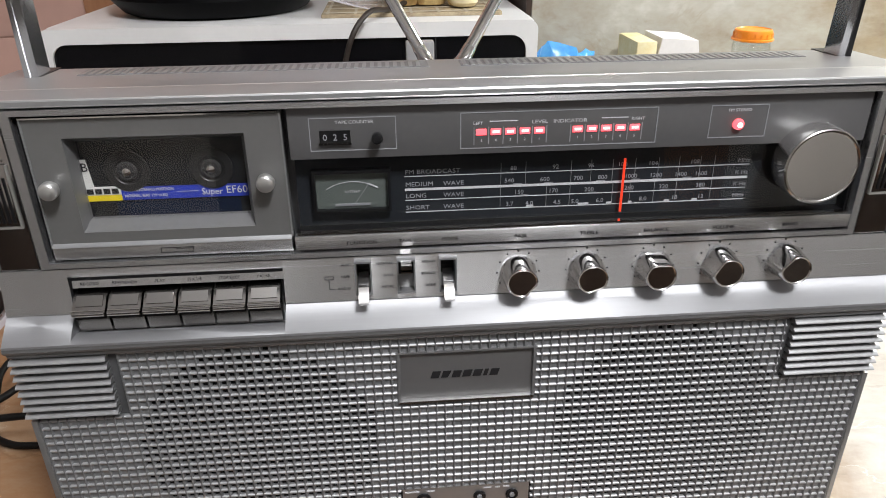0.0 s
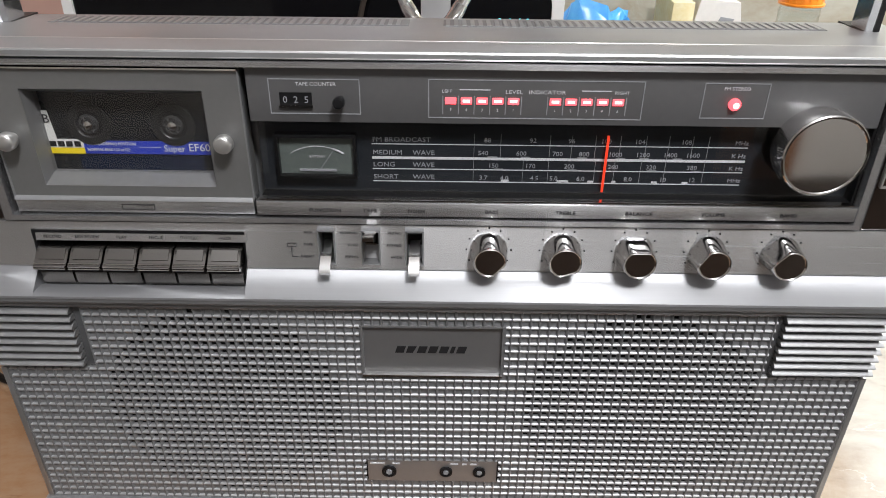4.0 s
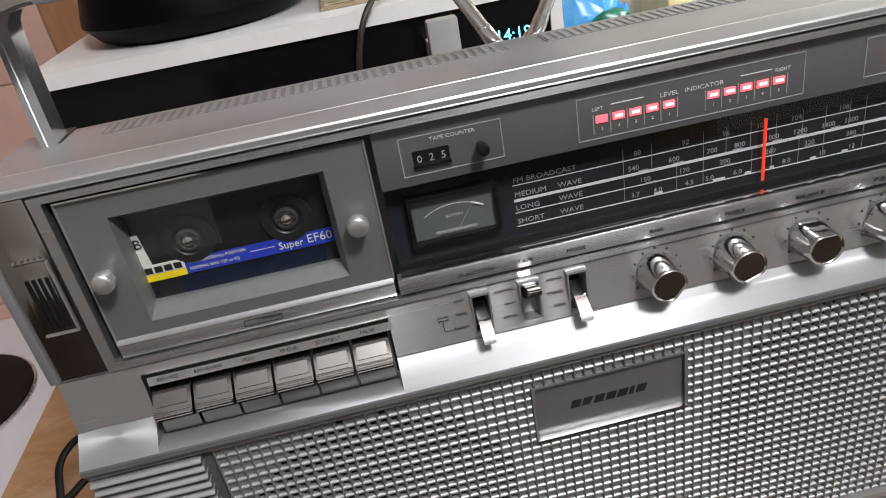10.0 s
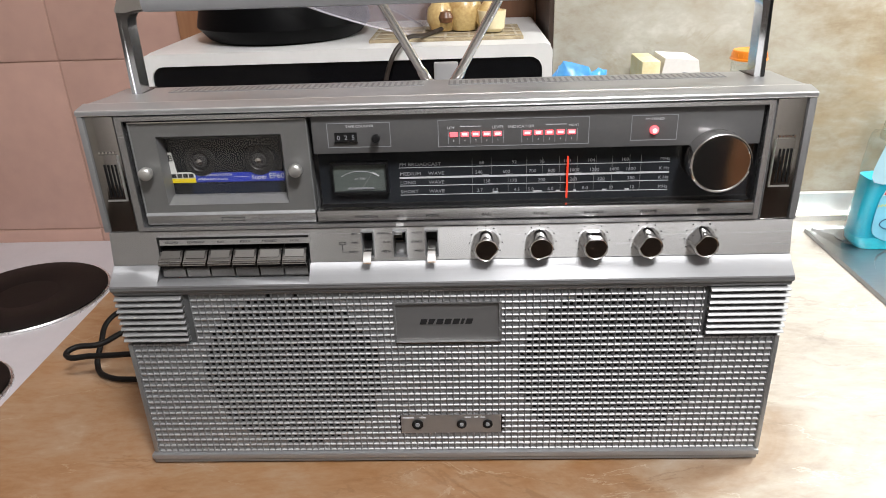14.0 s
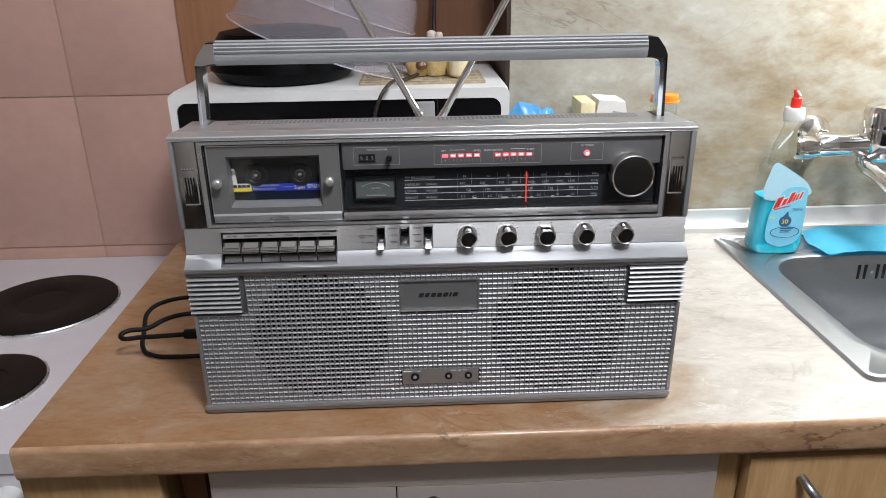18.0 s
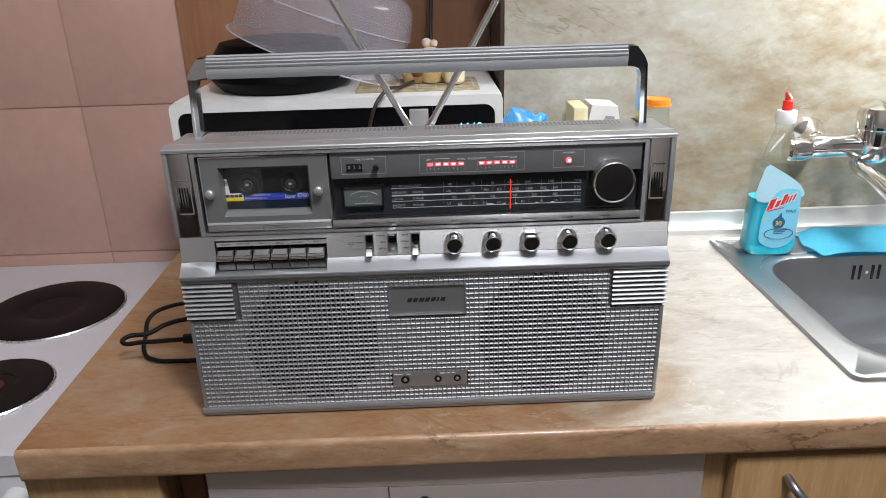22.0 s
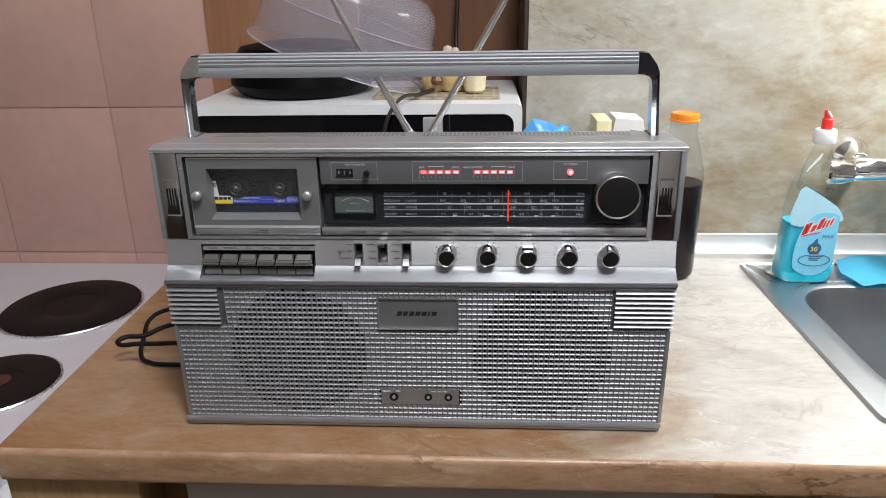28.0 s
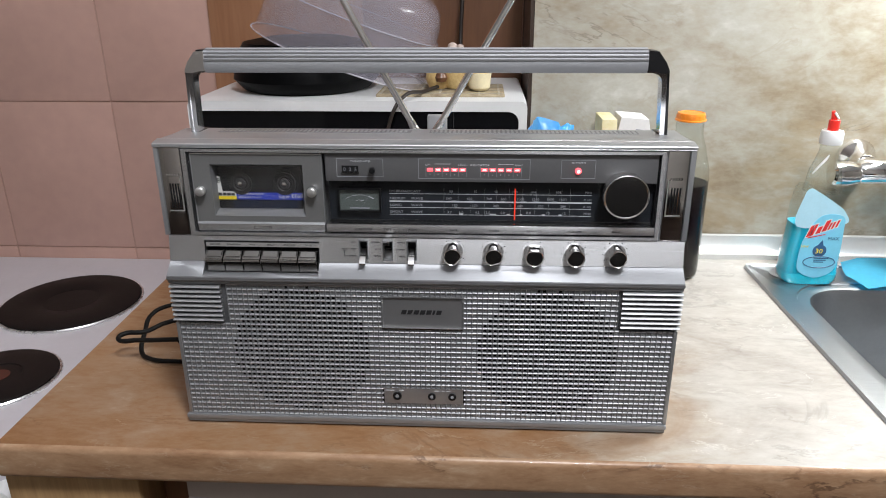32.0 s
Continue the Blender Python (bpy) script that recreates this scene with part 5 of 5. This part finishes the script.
def detergent():
    d = thing("detergent_bottle", "clear bottle of blue washing-up liquid with a red nozzle", "bottle", (0.5490, 0.405, 0.003))
    d.scale = (1.04, 1, 1)
    blue = material("blue_washing_liquid", (0.012, 0.46, 0.66), 0.10, 0.0, 0.12, 30, coat=0.4)
    def lofted(levels, half):
        """A body of rounded-oblong sections, from (height, left, right) levels."""
        b, n, rows = bmesh.new(), 40, []
        for z, xl, xr in levels:
            ring = []
            for k in range(n):
                a = 2 * math.pi * k / n
                u, v = math.cos(a), math.sin(a)
                ring.append(b.verts.new(((xl + xr) / 2 + (xr - xl) / 2 * math.copysign(abs(u) ** 0.5, u), half * math.copysign(abs(v) ** 0.5, v), z)))
            rows.append(ring)
        for p, q in zip(rows, rows[1:]):
            for k in range(n):
                b.faces.new((p[k], p[(k + 1) % n], q[(k + 1) % n], q[k]))
        b.faces.new(rows[0])
        b.faces.new(rows[-1])
        return b

    levels = [(0.0, -0.031, 0.038), (0.004, -0.035, 0.042), (0.015, -0.037, 0.043), (0.05, -0.036, 0.041), (0.07, -0.034, 0.039), (0.095, -0.033, 0.036), (0.112, -0.032, 0.032),
              (0.124, -0.030, 0.022), (0.134, -0.029, 0.010), (0.142, -0.026, -0.002), (0.147, -0.022, -0.009)]
    part("liquid", lofted([(z, a + 0.0012, c - 0.0012) for z, a, c in levels[:5]] + [(0.0925, -0.0318, 0.0350)], 0.0210), blue, d, "blue liquid")
    part("bottle", lofted(levels, 0.0225), BOTTLE, d, "clear plastic bottle").visible_shadow = False
    neck = [(0.025, 0.140), (0.021, 0.170), (0.0125, 0.198), (0.0120, 0.214)]
    part("neck", lathe(neck, 24, m=Matrix.Translation((0.0040, 0, 0))), BOTTLE, d).visible_shadow = False
    part("collar", lathe([(0.0140, 0.2095), (0.0148, 0.2115), (0.0148, 0.2245), (0.0135, 0.2285), (0.0080, 0.2290)], 28, m=Matrix.Translation((0.0040, 0, 0))), WHITE_PLASTIC, d, "white cap")
    red = material("red_nozzle", (0.75, 0.03, 0.02), 0.35, 0, 0.05, 60)
    noz = part("nozzle", lathe([(0.0072, 0.2285), (0.0072, 0.2430), (0.0060, 0.2440)], 20, m=Matrix.Translation((0.0040, 0, 0))), red, d, "red flip-top nozzle")
    part("nozzle_tip", rod((0.0030, 0, 0.2430), (0.0, 0, 0.2560), 0.0040, 0.0022), red, noz)
    part("nozzle_flap", rod((0.0015, -0.003, 0.2540), (0.0065, -0.005, 0.2460), 0.0016), WHITE_PLASTIC, noz)
    part("liquid_base", lofted([(0.0012, -0.029, 0.036), (0.006, -0.0345, 0.0415), (0.016, -0.0362, 0.0424)], 0.02195), material("bright_base_liquid", (0.03, 0.58, 0.76), 0.08, 0, 0.25, 60, coat=0.5), d, "thick bright base of the bottle")
    part("tab", prism([(-0.0240, 0.172), (-0.0085, 0.192), (-0.0060, 0.199), (-0.0205, 0.179)], "y", -0.0265, -0.0235), WHITE_PLASTIC, d)
    lab = material("label_pale_blue", (0.40, 0.64, 0.75), 0.35, 0, 0.06, 60)
    part("back_label", prism(curved([(-0.031, 0.092), (0.034, 0.096), (0.032, 0.114), (0.016, 0.128), (-0.012, 0.146), (-0.021, 0.149), (-0.0275, 0.138)]), "y", -0.0228, -0.0224), lab, d, "pale blue printed label")
    part("front_label", prism(curved([(-0.018, 0.022), (-0.022, 0.040), (-0.018, 0.075), (0.0, 0.108), (0.030, 0.108), (0.034, 0.085), (0.034, 0.040), (0.026, 0.020), (0.004, 0.012)]), "y", -0.0234, -0.0229),
         material("label_sky", (0.20, 0.57, 0.75), 0.3, 0, 0.08, 40), d, "pale blue front label")
    redink = material("red_print", (0.65, 0.03, 0.03), 0.4, 0, 0.05, 60)
    for x, w, h in ((-0.0165, 0.0040, 0.0175), (-0.0112, 0.0040, 0.0175), (-0.0045, 0.0060, 0.0105), (0.0035, 0.0058, 0.0170), (0.0110, 0.0026, 0.0110), (0.0155, 0.0028, 0.0105), (0.0205, 0.0030, 0.0110)):
        z = 0.0755 + (x + 0.0165) * 0.42
        for grow, mat, y in ((0.0011, LABEL_WHITE, -0.02365), (0.0, redink, -0.0239)):
            part("brand_bar", prism([(x - grow, z - grow), (x + w + grow, z + w * 0.42 - grow), (x + w + h * 0.30 + grow, z + h + w * 0.42 + grow), (x + h * 0.30 - grow, z + h + grow)], "y", y, y + 0.0002), mat, d)
    part("brand_rule", prism([(-0.014, 0.074), (0.010, 0.080), (0.010, 0.0812), (-0.014, 0.0755)], "y", -0.0239, -0.0235), redink, d)
    navy = material("navy_print", (0.03, 0.10, 0.22), 0.4, 0, 0.05, 60)
    lettering("MAX", 0.014, -0.0237, 0.0715, 0.0075, navy, d)
    part("drop_print", lathe([(0.0095, 0.0), (0.0095, 0.0004), (0.009, 0.0005)], 24, m=Matrix.Translation((0.006, -0.0235, 0.055)) @ Matrix.Rotation(radians(90), 4, "X")), navy, d)
    part("drop_print", prism([(0.002, 0.063), (0.010, 0.063), (0.008, 0.072)], "y", -0.0239, -0.0235), navy, d)
    lettering("30", 0.0000, -0.0242, 0.0510, 0.0105, LABEL_YELLOW, d)
    lettering("NEW", -0.0205, -0.0237, 0.0600, 0.0045, LABEL_YELLOW, d)
    for k in range(3):
        part("printed_bar", box(0.000, 0.020 - k * 0.003, -0.0239, -0.0235, 0.0425 - k * 0.003, 0.0438 - k * 0.003), navy, d)
    ring = bmesh.new()
    for k in range(28):
        a, c = 2 * math.pi * k / 28, 2 * math.pi * (k + 1) / 28
        rod((0.008 + 0.022 * math.cos(a), -0.0237, 0.037 + 0.009 * math.sin(a)), (0.008 + 0.022 * math.cos(c), -0.0237, 0.037 + 0.009 * math.sin(c)), 0.0007, seg=5, bm=ring)
    part("printed_ring", ring, navy, d)


detergent()


def jar(at):
    j = thing("juice_bottle", "tall glass bottle of dark red juice with an orange lid", "bottle", at)
    prof = [(0.030, 0.0), (0.036, 0.004), (0.0375, 0.012), (0.0375, 0.165), (0.036, 0.180), (0.027, 0.215), (0.0205, 0.236), (0.0200, 0.2535)]
    part("juice", lathe([(0.029, 0.002), (0.0355, 0.006), (0.0371, 0.014), (0.0371, 0.158), (0.004, 0.158)], 40), material("dark_juice", (0.004, 0.0012, 0.0015), 0.12, 0, 0.2, 30, spec=0.1), j, "dark red juice")
    part("glass", lathe(prof, 40), BOTTLE, j, "clear glass").visible_shadow = False
    part("rim", lathe([(0.0205, 0.2440), (0.0215, 0.2455), (0.0215, 0.2480), (0.0205, 0.2495)], 32), CLEAR, j).visible_shadow = False
    lid = part("lid", lathe([(0.0222, 0.2545), (0.0230, 0.2550), (0.0230, 0.2566), (0.0214, 0.2574), (0.0210, 0.2632), (0.0200, 0.2662), (0.0186, 0.2668), (0.0176, 0.2658), (0.0040, 0.2656)], 40), material("orange_lid", (0.80, 0.24, 0.02), 0.35, 0, 0.05, 60), j,
               "orange screw lid")
    for a in range(0, 360, 20):
        part("lid_lug", box(-0.001, 0.001, 0.0205, 0.0216, 0.2578, 0.2630), lid.data.materials[0], lid).rotation_euler = (0, 0, radians(a))
    j.scale = (0.95, 0.95, 0.948)


jar((0.359, 0.425, 0.0))


def tap():
    """A wall mixer: bell flanges and faceted nuts at both ends, a bulging body, a lever housing and a spout below it."""
    t = thing("sink_tap", "chrome wall-mounted single-lever kitchen mixer tap over the sink", "tap")
    y, z, w = 0.450, 0.160, MARBLE_Y
    back = Matrix.Rotation(radians(90), 4, "X")
    side = Matrix.Rotation(radians(90), 4, "Y")
    for s, x in ((-1, 0.648), (1, 0.796)):
        part("wall_flange", lathe([(0.031, 0.0), (0.0310, 0.003), (0.027, 0.009), (0.019, 0.019), (0.0145, 0.030), (0.0140, 0.036)], 32, m=Matrix.Translation((x, w, z + 0.006)) @ back), CHROME, t, "bell-shaped chrome wall flange")
        end = x - 0.036 if s < 0 else x + 0.036
        tube([(x, w - 0.030, z + 0.006), (x, w - 0.046, z + 0.004), (x + s * 0.014, y + 0.004, z - 0.001), (end, y, z - 0.002)], 0.0125, "inlet", CHROME, t)
        part("nut", lathe([(0.0150, 0.0), (0.0190, 0.003), (0.0195, 0.022), (0.0165, 0.034), (0.0160, 0.038)], 14, m=Matrix.Translation((0.584 if s < 0 else 0.860, y, z - 0.003)) @ (side if s < 0 else Matrix.Rotation(radians(-90), 4, "Y"))),
             CHROME, t, "faceted chrome union nut")
    part("body", lathe([(0.0150, 0.0), (0.0185, 0.006), (0.0190, 0.030), (0.0180, 0.060), (0.0205, 0.082), (0.0240, 0.100), (0.0205, 0.120), (0.0180, 0.142), (0.0190, 0.172), (0.0185, 0.196), (0.0150, 0.202)], 36,
                       m=Matrix.Translation((0.6215, y, z + 0.001)) @ side), CHROME, t, "bulging chrome mixer body")
    house = part("lever_housing", lathe([(0.0200, 0.0), (0.0265, 0.008), (0.0285, 0.030), (0.0280, 0.052), (0.0295, 0.054), (0.0300, 0.076), (0.0270, 0.086), (0.0120, 0.091)], 36, m=Matrix.Translation((0.722, y - 0.004, 0.137))),
                 CHROME, t, "round chrome lever housing")
    part("lever", prism([(y - 0.020, 0.224), (y - 0.100, 0.240), (y - 0.128, 0.241), (y - 0.126, 0.247), (y - 0.096, 0.250), (y + 0.004, 0.232)], "x", 0.725, 0.747), CHROME, house, bevel=0.003)
    tube([(0.706, y - 0.002, 0.141), (0.6955, y - 0.016, 0.134), (0.700, y - 0.050, 0.126), (0.709, y - 0.100, 0.106), (0.716, y - 0.150, 0.090), (0.718, y - 0.162, 0.074)], 0.0115, "spout", CHROME, t, "curved chrome spout")


tap()


def cloth():
    b = bmesh.new()
    nx, ny = 26, 18
    grid = [[None] * (ny + 1) for _ in range(nx + 1)]
    for i in range(nx + 1):
        for k in range(ny + 1):
            u, v = i / nx, k / ny
            x, y = 0.612 + 0.30 * u + 0.028 * max(0.0, v - 0.3) ** 1.3 + 0.05 * max(0.0, 0.35 - v), 0.372 + 0.086 * v - 0.006 * u
            z = 0.011 + 0.008 * min(1.0, u * 12) * (0.6 + 0.4 * v) + 0.002 * noise.noise((u * 5, v * 3, 1.3))
            if v < 0.25:
                z -= 0.007 * (0.25 - v) / 0.25
                y -= 0.004
            grid[i][k] = b.verts.new((x, y, z))
    for i in range(nx):
        for k in range(ny):
            b.faces.new((grid[i][k], grid[i + 1][k], grid[i + 1][k + 1], grid[i][k + 1]))
    bmesh.ops.solidify(b, geom=b.faces[:], thickness=0.0025)
    tagged(part("dish_cloth", b, material("blue_cloth", (0.10, 0.50, 0.68), 0.8, 0, 0.08, 120, 0.3)), "folded light blue dish cloth lying on the sink edge", "cloth")


cloth()


def cords():
    c = thing("power_cord", "black mains cord looped on the worktop beside the radio", "cable")
    cm = material("black_cord", (0.006, 0.0055, 0.0055), 0.5, 0, 0.2, 80, spec=0.2)
    tube([(-0.252, 0.112, 0.036), (-0.300, 0.112, 0.035), (-0.350, 0.112, 0.033), (-0.376, 0.114, 0.033), (-0.374, 0.122, 0.035), (-0.350, 0.130, 0.035), (-0.334, 0.152, 0.036),
          (-0.312, 0.164, 0.036), (-0.255, 0.172, 0.030), (-0.215, 0.178, 0.028)], 0.0029, "cord", cm, c)
    tube([(-0.215, 0.225, 0.030), (-0.300, 0.218, 0.034), (-0.352, 0.206, 0.034), (-0.368, 0.188, 0.030), (-0.366, 0.158, 0.018), (-0.362, 0.136, 0.005), (-0.344, 0.119, 0.004), (-0.315, 0.114, 0.004),
          (-0.265, 0.118, 0.004), (-0.225, 0.130, 0.004)], 0.0028, "cord", cm, c)
    part("plug", rod((-0.244, 0.112, 0.036), (-0.300, 0.112, 0.0355), 0.0080, 0.0058), cm, c, bevel=0.001)


cords()


def microwave_top():
    z = MW_H
    # clear plastic colander bowl lying tilted
    pan = thing("frying_pan", "black pan lying upside down on the microwave", "pan", (-0.232, 0.560, z))
    part("pan_body", lathe([(0.095, 0.0), (0.104, 0.004), (0.118, 0.020), (0.116, 0.030), (0.108, 0.060), (0.098, 0.075), (0.060, 0.082), (0.010, 0.083)], 48), material("black_pan", (0.002, 0.002, 0.0024), 0.45, 0, 0.2, 30, spec=0.06), pan)
    bowl_mat = bpy.data.materials.new("milky_clear_plastic")
    bowl_mat.use_nodes = True
    p = bowl_mat.node_tree.nodes["Principled BSDF"]
    p.inputs["Base Color"].default_value, p.inputs["Roughness"].default_value = (0.55, 0.52, 0.60, 1), 0.12
    p.inputs["Alpha"].default_value = 0.15
    bowl = thing("plastic_bowl", "clear milky plastic bowl leaning upside down on the pan", "bowl")
    m = pose(-0.174, 0.560, z + 0.049, 0, 20.6, 0)
    prof = [(0.144, 0.0), (0.149, 0.002), (0.1445, 0.005), (0.1420, 0.030), (0.1400, 0.070), (0.1415, 0.072), (0.1390, 0.075), (0.1370, 0.098), (0.1300, 0.118), (0.112, 0.133), (0.080, 0.141), (0.060, 0.142),
            (0.058, 0.140), (0.079, 0.139), (0.110, 0.131), (0.128, 0.117), (0.135, 0.098), (0.138, 0.070), (0.140, 0.030), (0.1425, 0.004)]
    b = bmesh.new()
    rings = [[b.verts.new(m @ Vector((r * math.cos(2 * math.pi * k / 48), 0.85 * r * math.sin(2 * math.pi * k / 48), h))) for k in range(48)] for r, h in prof]
    for u, v in zip(rings, rings[1:] + rings[:1]):
        for k in range(48):
            b.faces.new((u[k], u[(k + 1) % 48], v[(k + 1) % 48], v[k]))
    part("bowl_wall", b, bowl_mat, bowl)
    # Rim and ridge of the bowl, whitened to carry their highlights in the colour.
    rim_mat = bowl_mat.copy()
    rim_mat.name = "bowl_rim_highlight_plastic"
    rim_mat.node_tree.nodes["Principled BSDF"].inputs["Alpha"].default_value = 0.35
    rim_mat.node_tree.nodes["Principled BSDF"].inputs["Base Color"].default_value = (0.75, 0.73, 0.80, 1)
    for name, rr, hh, w in (("bowl_rim", 0.1492, 0.001, 0.0011), ("bowl_ridge", 0.1416, 0.0722, 0.0007)):
        b = bmesh.new()
        ring = [m @ Vector((rr * math.cos(2 * math.pi * k / 64), 0.85 * rr * math.sin(2 * math.pi * k / 64), hh)) for k in range(64)]
        for k in range(64):
            rod(ring[k], ring[(k + 1) % 64], w, seg=6, bm=b)
        part(name, b, rim_mat, bowl)
    disc = lathe([(0.060, 0.1405), (0.060, 0.1420), (0.02, 0.1422)], 48, m=m @ Matrix.Diagonal((1, 0.85, 1, 1)))
    part("bowl_base", disc, bowl_mat, bowl)
    mat_ = thing("trivet", "small brown patterned board lying on the microwave", "board", (0.030, 0.500, z))
    part("trivet_board", box(-0.135, 0.060, -0.040, 0.080, 0.0, 0.004), material("trivet_pattern", (0.50, 0.42, 0.27), 0.7, 0, 0.3, 90, base2=(0.22, 0.16, 0.10)), mat_, bevel=0.001)
    straw = material("pale_straw", (0.46, 0.41, 0.32), 0.7, 0, 0.15, 90)
    for k in range(7):
        part("woven_strip", box(-0.130 + k * 0.030, -0.127 + k * 0.030, -0.038, 0.078, 0.004, 0.0046), straw, mat_)
    for k in range(4):
        part("woven_strip", box(-0.133, 0.058, -0.034 + k * 0.034, -0.031 + k * 0.034, 0.0046, 0.0052), straw, mat_)
    egg = thing("ornament", "small cream and brown ceramic figurine on the board", "ornament", (0.008, 0.520, z + 0.006))
    cream = material("cream_glaze", (0.70, 0.55, 0.26), 0.3, 0, 0.15, 40, base2=(0.38, 0.21, 0.07))
    b = bmesh.new()
    for x, y, r_, h in ((-0.022, 0.0, 0.020, 0.040), (0.008, 0.004, 0.024, 0.050), (0.040, -0.012, 0.017, 0.036)):
        lathe([(r_ * 0.7, 0.0), (r_, h * 0.35), (r_ * 0.9, h * 0.7), (r_ * 0.4, h), (r_ * 0.1, h * 1.02)], 20, b, Matrix.Translation((x, y, 0)))
    lathe([(0.012, 0.044), (0.015, 0.048), (0.010, 0.054), (0.0065, 0.057)], 20, b, Matrix.Translation((0.006, 0.002, 0)))
    part("body", b, cream, egg)
    b = lathe([(0.004, 0.0545), (0.0065, 0.0570), (0.0080, 0.0615), (0.0068, 0.0665), (0.0025, 0.0690)], 20, m=Matrix.Translation((0.001, 0.0, 0)))
    lathe([(0.003, 0.0560), (0.0052, 0.0575), (0.0060, 0.0610), (0.0048, 0.0650), (0.0020, 0.0665)], 20, b, Matrix.Translation((0.013, -0.003, 0)))
    part("head", b, material("pinkish_glaze", (0.58, 0.47, 0.42), 0.3, 0, 0.15, 60), egg, "small white glazed head")
    part("brown_patch", lathe([(0.0, 0.010), (0.008, 0.012), (0.010, 0.018), (0.007, 0.025), (0.0, 0.027)], 16, m=Matrix.Translation((-0.016, -0.0165, 0))), WOOD_DARK, egg, "brown glazed spot")
    cup = thing("egg_cup", "small cream ceramic cup on the board", "cup", (0.052, 0.497, z + 0.006))
    part("cup_body", lathe([(0.012, 0.0), (0.016, 0.004), (0.018, 0.026), (0.0165, 0.026), (0.014, 0.006)], 24), material("cream_china", (0.72, 0.63, 0.42), 0.3, 0, 0.1, 60), cup)
    cord = thing("hanging_cord", "thin dark electric cord hanging in front of the wood board", "cable")
    cm = material("brown_cord", (0.02, 0.013, 0.010), 0.5, 0, 0.2, 80)
    tube([(0.022, 0.690, 0.62), (0.026, 0.680, 0.50), (0.020, 0.672, 0.40), (0.018, 0.660, 0.315), (0.022, 0.640, 0.290), (0.012, 0.600, 0.268)], 0.0035, "cord", cm, cord)
    lead = thing("thin_cable", "thin black cable hanging over the microwave front", "cable")
    tube([(0.010, 0.560, z + 0.012), (-0.030, 0.470, z + 0.008), (-0.062, 0.405, z + 0.004), (-0.078, 0.396, z - 0.030), (-0.085, 0.398, z - 0.09), (-0.084, 0.402, z - 0.20)], 0.0028, "cable", cm, lead)


microwave_top()


def packets():
    blue = thing("blue_packet", "crumpled blue and green plastic packet on the worktop", "packet", (0.165, 0.452, 0.0))
    blue.scale = (1, 1, 1.06)
    bl = material("blue_foil", (0.03, 0.20, 0.62), 0.3, 0, 0.15, 25, 0.2, base2=(0.10, 0.42, 0.72))
    b = bmesh.new()
    bmesh.ops.create_icosphere(b, subdivisions=4, radius=1)
    for v in b.verts:
        n = 1 + 0.22 * noise.noise(v.co * 2.3) + 0.08 * noise.noise(v.co * 7)
        v.co = Vector((-0.006 + math.copysign(abs(v.co.x) ** 0.55, v.co.x) * 0.043 * n, v.co.y * 0.034 * n, 0.108 + 0.106 * n * math.copysign(abs(v.co.z) ** 0.35, v.co.z)))
        v.co.z = max(0.0, v.co.z)
    part("packet", b, bl, blue)
    b = bmesh.new()
    bmesh.ops.create_icosphere(b, subdivisions=3, radius=1)
    for v in b.verts:
        n = 1 + 0.2 * noise.noise(v.co * 2.9)
        v.co = Vector((0.004 + v.co.x * 0.019 * n, -0.040 + v.co.y * 0.010 * n, 0.202 + v.co.z * 0.011 * n))
    part("green_patch", b, material("green_print", (0.01, 0.16, 0.10), 0.3, 0, 0.1, 40), blue)
    b = bmesh.new()
    bmesh.ops.create_icosphere(b, subdivisions=3, radius=1)
    for v in b.verts:
        n = 1 + 0.2 * noise.noise(v.co * 2.9)
        v.co = Vector((v.co.x * 0.042 * n, -0.034 + v.co.y * 0.012 * n, 0.190 + v.co.z * 0.014 * n))
    part("yellow_patch", b, LABEL_YELLOW, blue)
    tea = thing("paper_box", "small yellow and white cardboard box on the worktop", "box", (0.242, 0.455, 0.0))
    tea.scale = (1, 1, 1.055)
    part("carton", box(-0.010, 0.012, -0.030, 0.035, 0.0, 0.229), material("yellow_card", (0.68, 0.56, 0.24), 0.6, 0, 0.12, 50, base2=(0.78, 0.72, 0.52)), tea, bevel=0.001)
    bag = thing("paper_bag", "folded white paper packet on the worktop", "packet", (0.280, 0.455, 0.0))
    bag.scale = (1, 1, 1.055)
    part("packet", prism([(-0.025, 0.0), (0.026, 0.0), (0.028, 0.190), (0.020, 0.229), (-0.020, 0.232), (-0.026, 0.200)], "y", -0.028, 0.028), material("white_paper", (0.74, 0.72, 0.70), 0.7, 0, 0.06, 40, 0.2), bag, bevel=0.004)
    part("printed_patch", prism([(-0.004, 0.202), (0.012, 0.196), (0.016, 0.214), (0.002, 0.216)], "y", -0.0290, -0.0282), PRINT_DIM, bag)


packets()


def wall_tiles():
    """Pink tiles, 25 by 30 cm, each with a bevelled edge; the wall behind shows as joints."""
    me = finish(box(-0.1251, 0.1251, TILE_Y - 0.001, TILE_Y + 0.0020, -0.1488, 0.1488), "tile", TILE, bevel=0.0010, segments=2)
    for i in range(8):
        for k in range(-2, 5):
            piece("tile", me, tile_wall, (-0.0245 - i * 0.253, 0, 0.068 + k * 0.3))


wall_tiles()
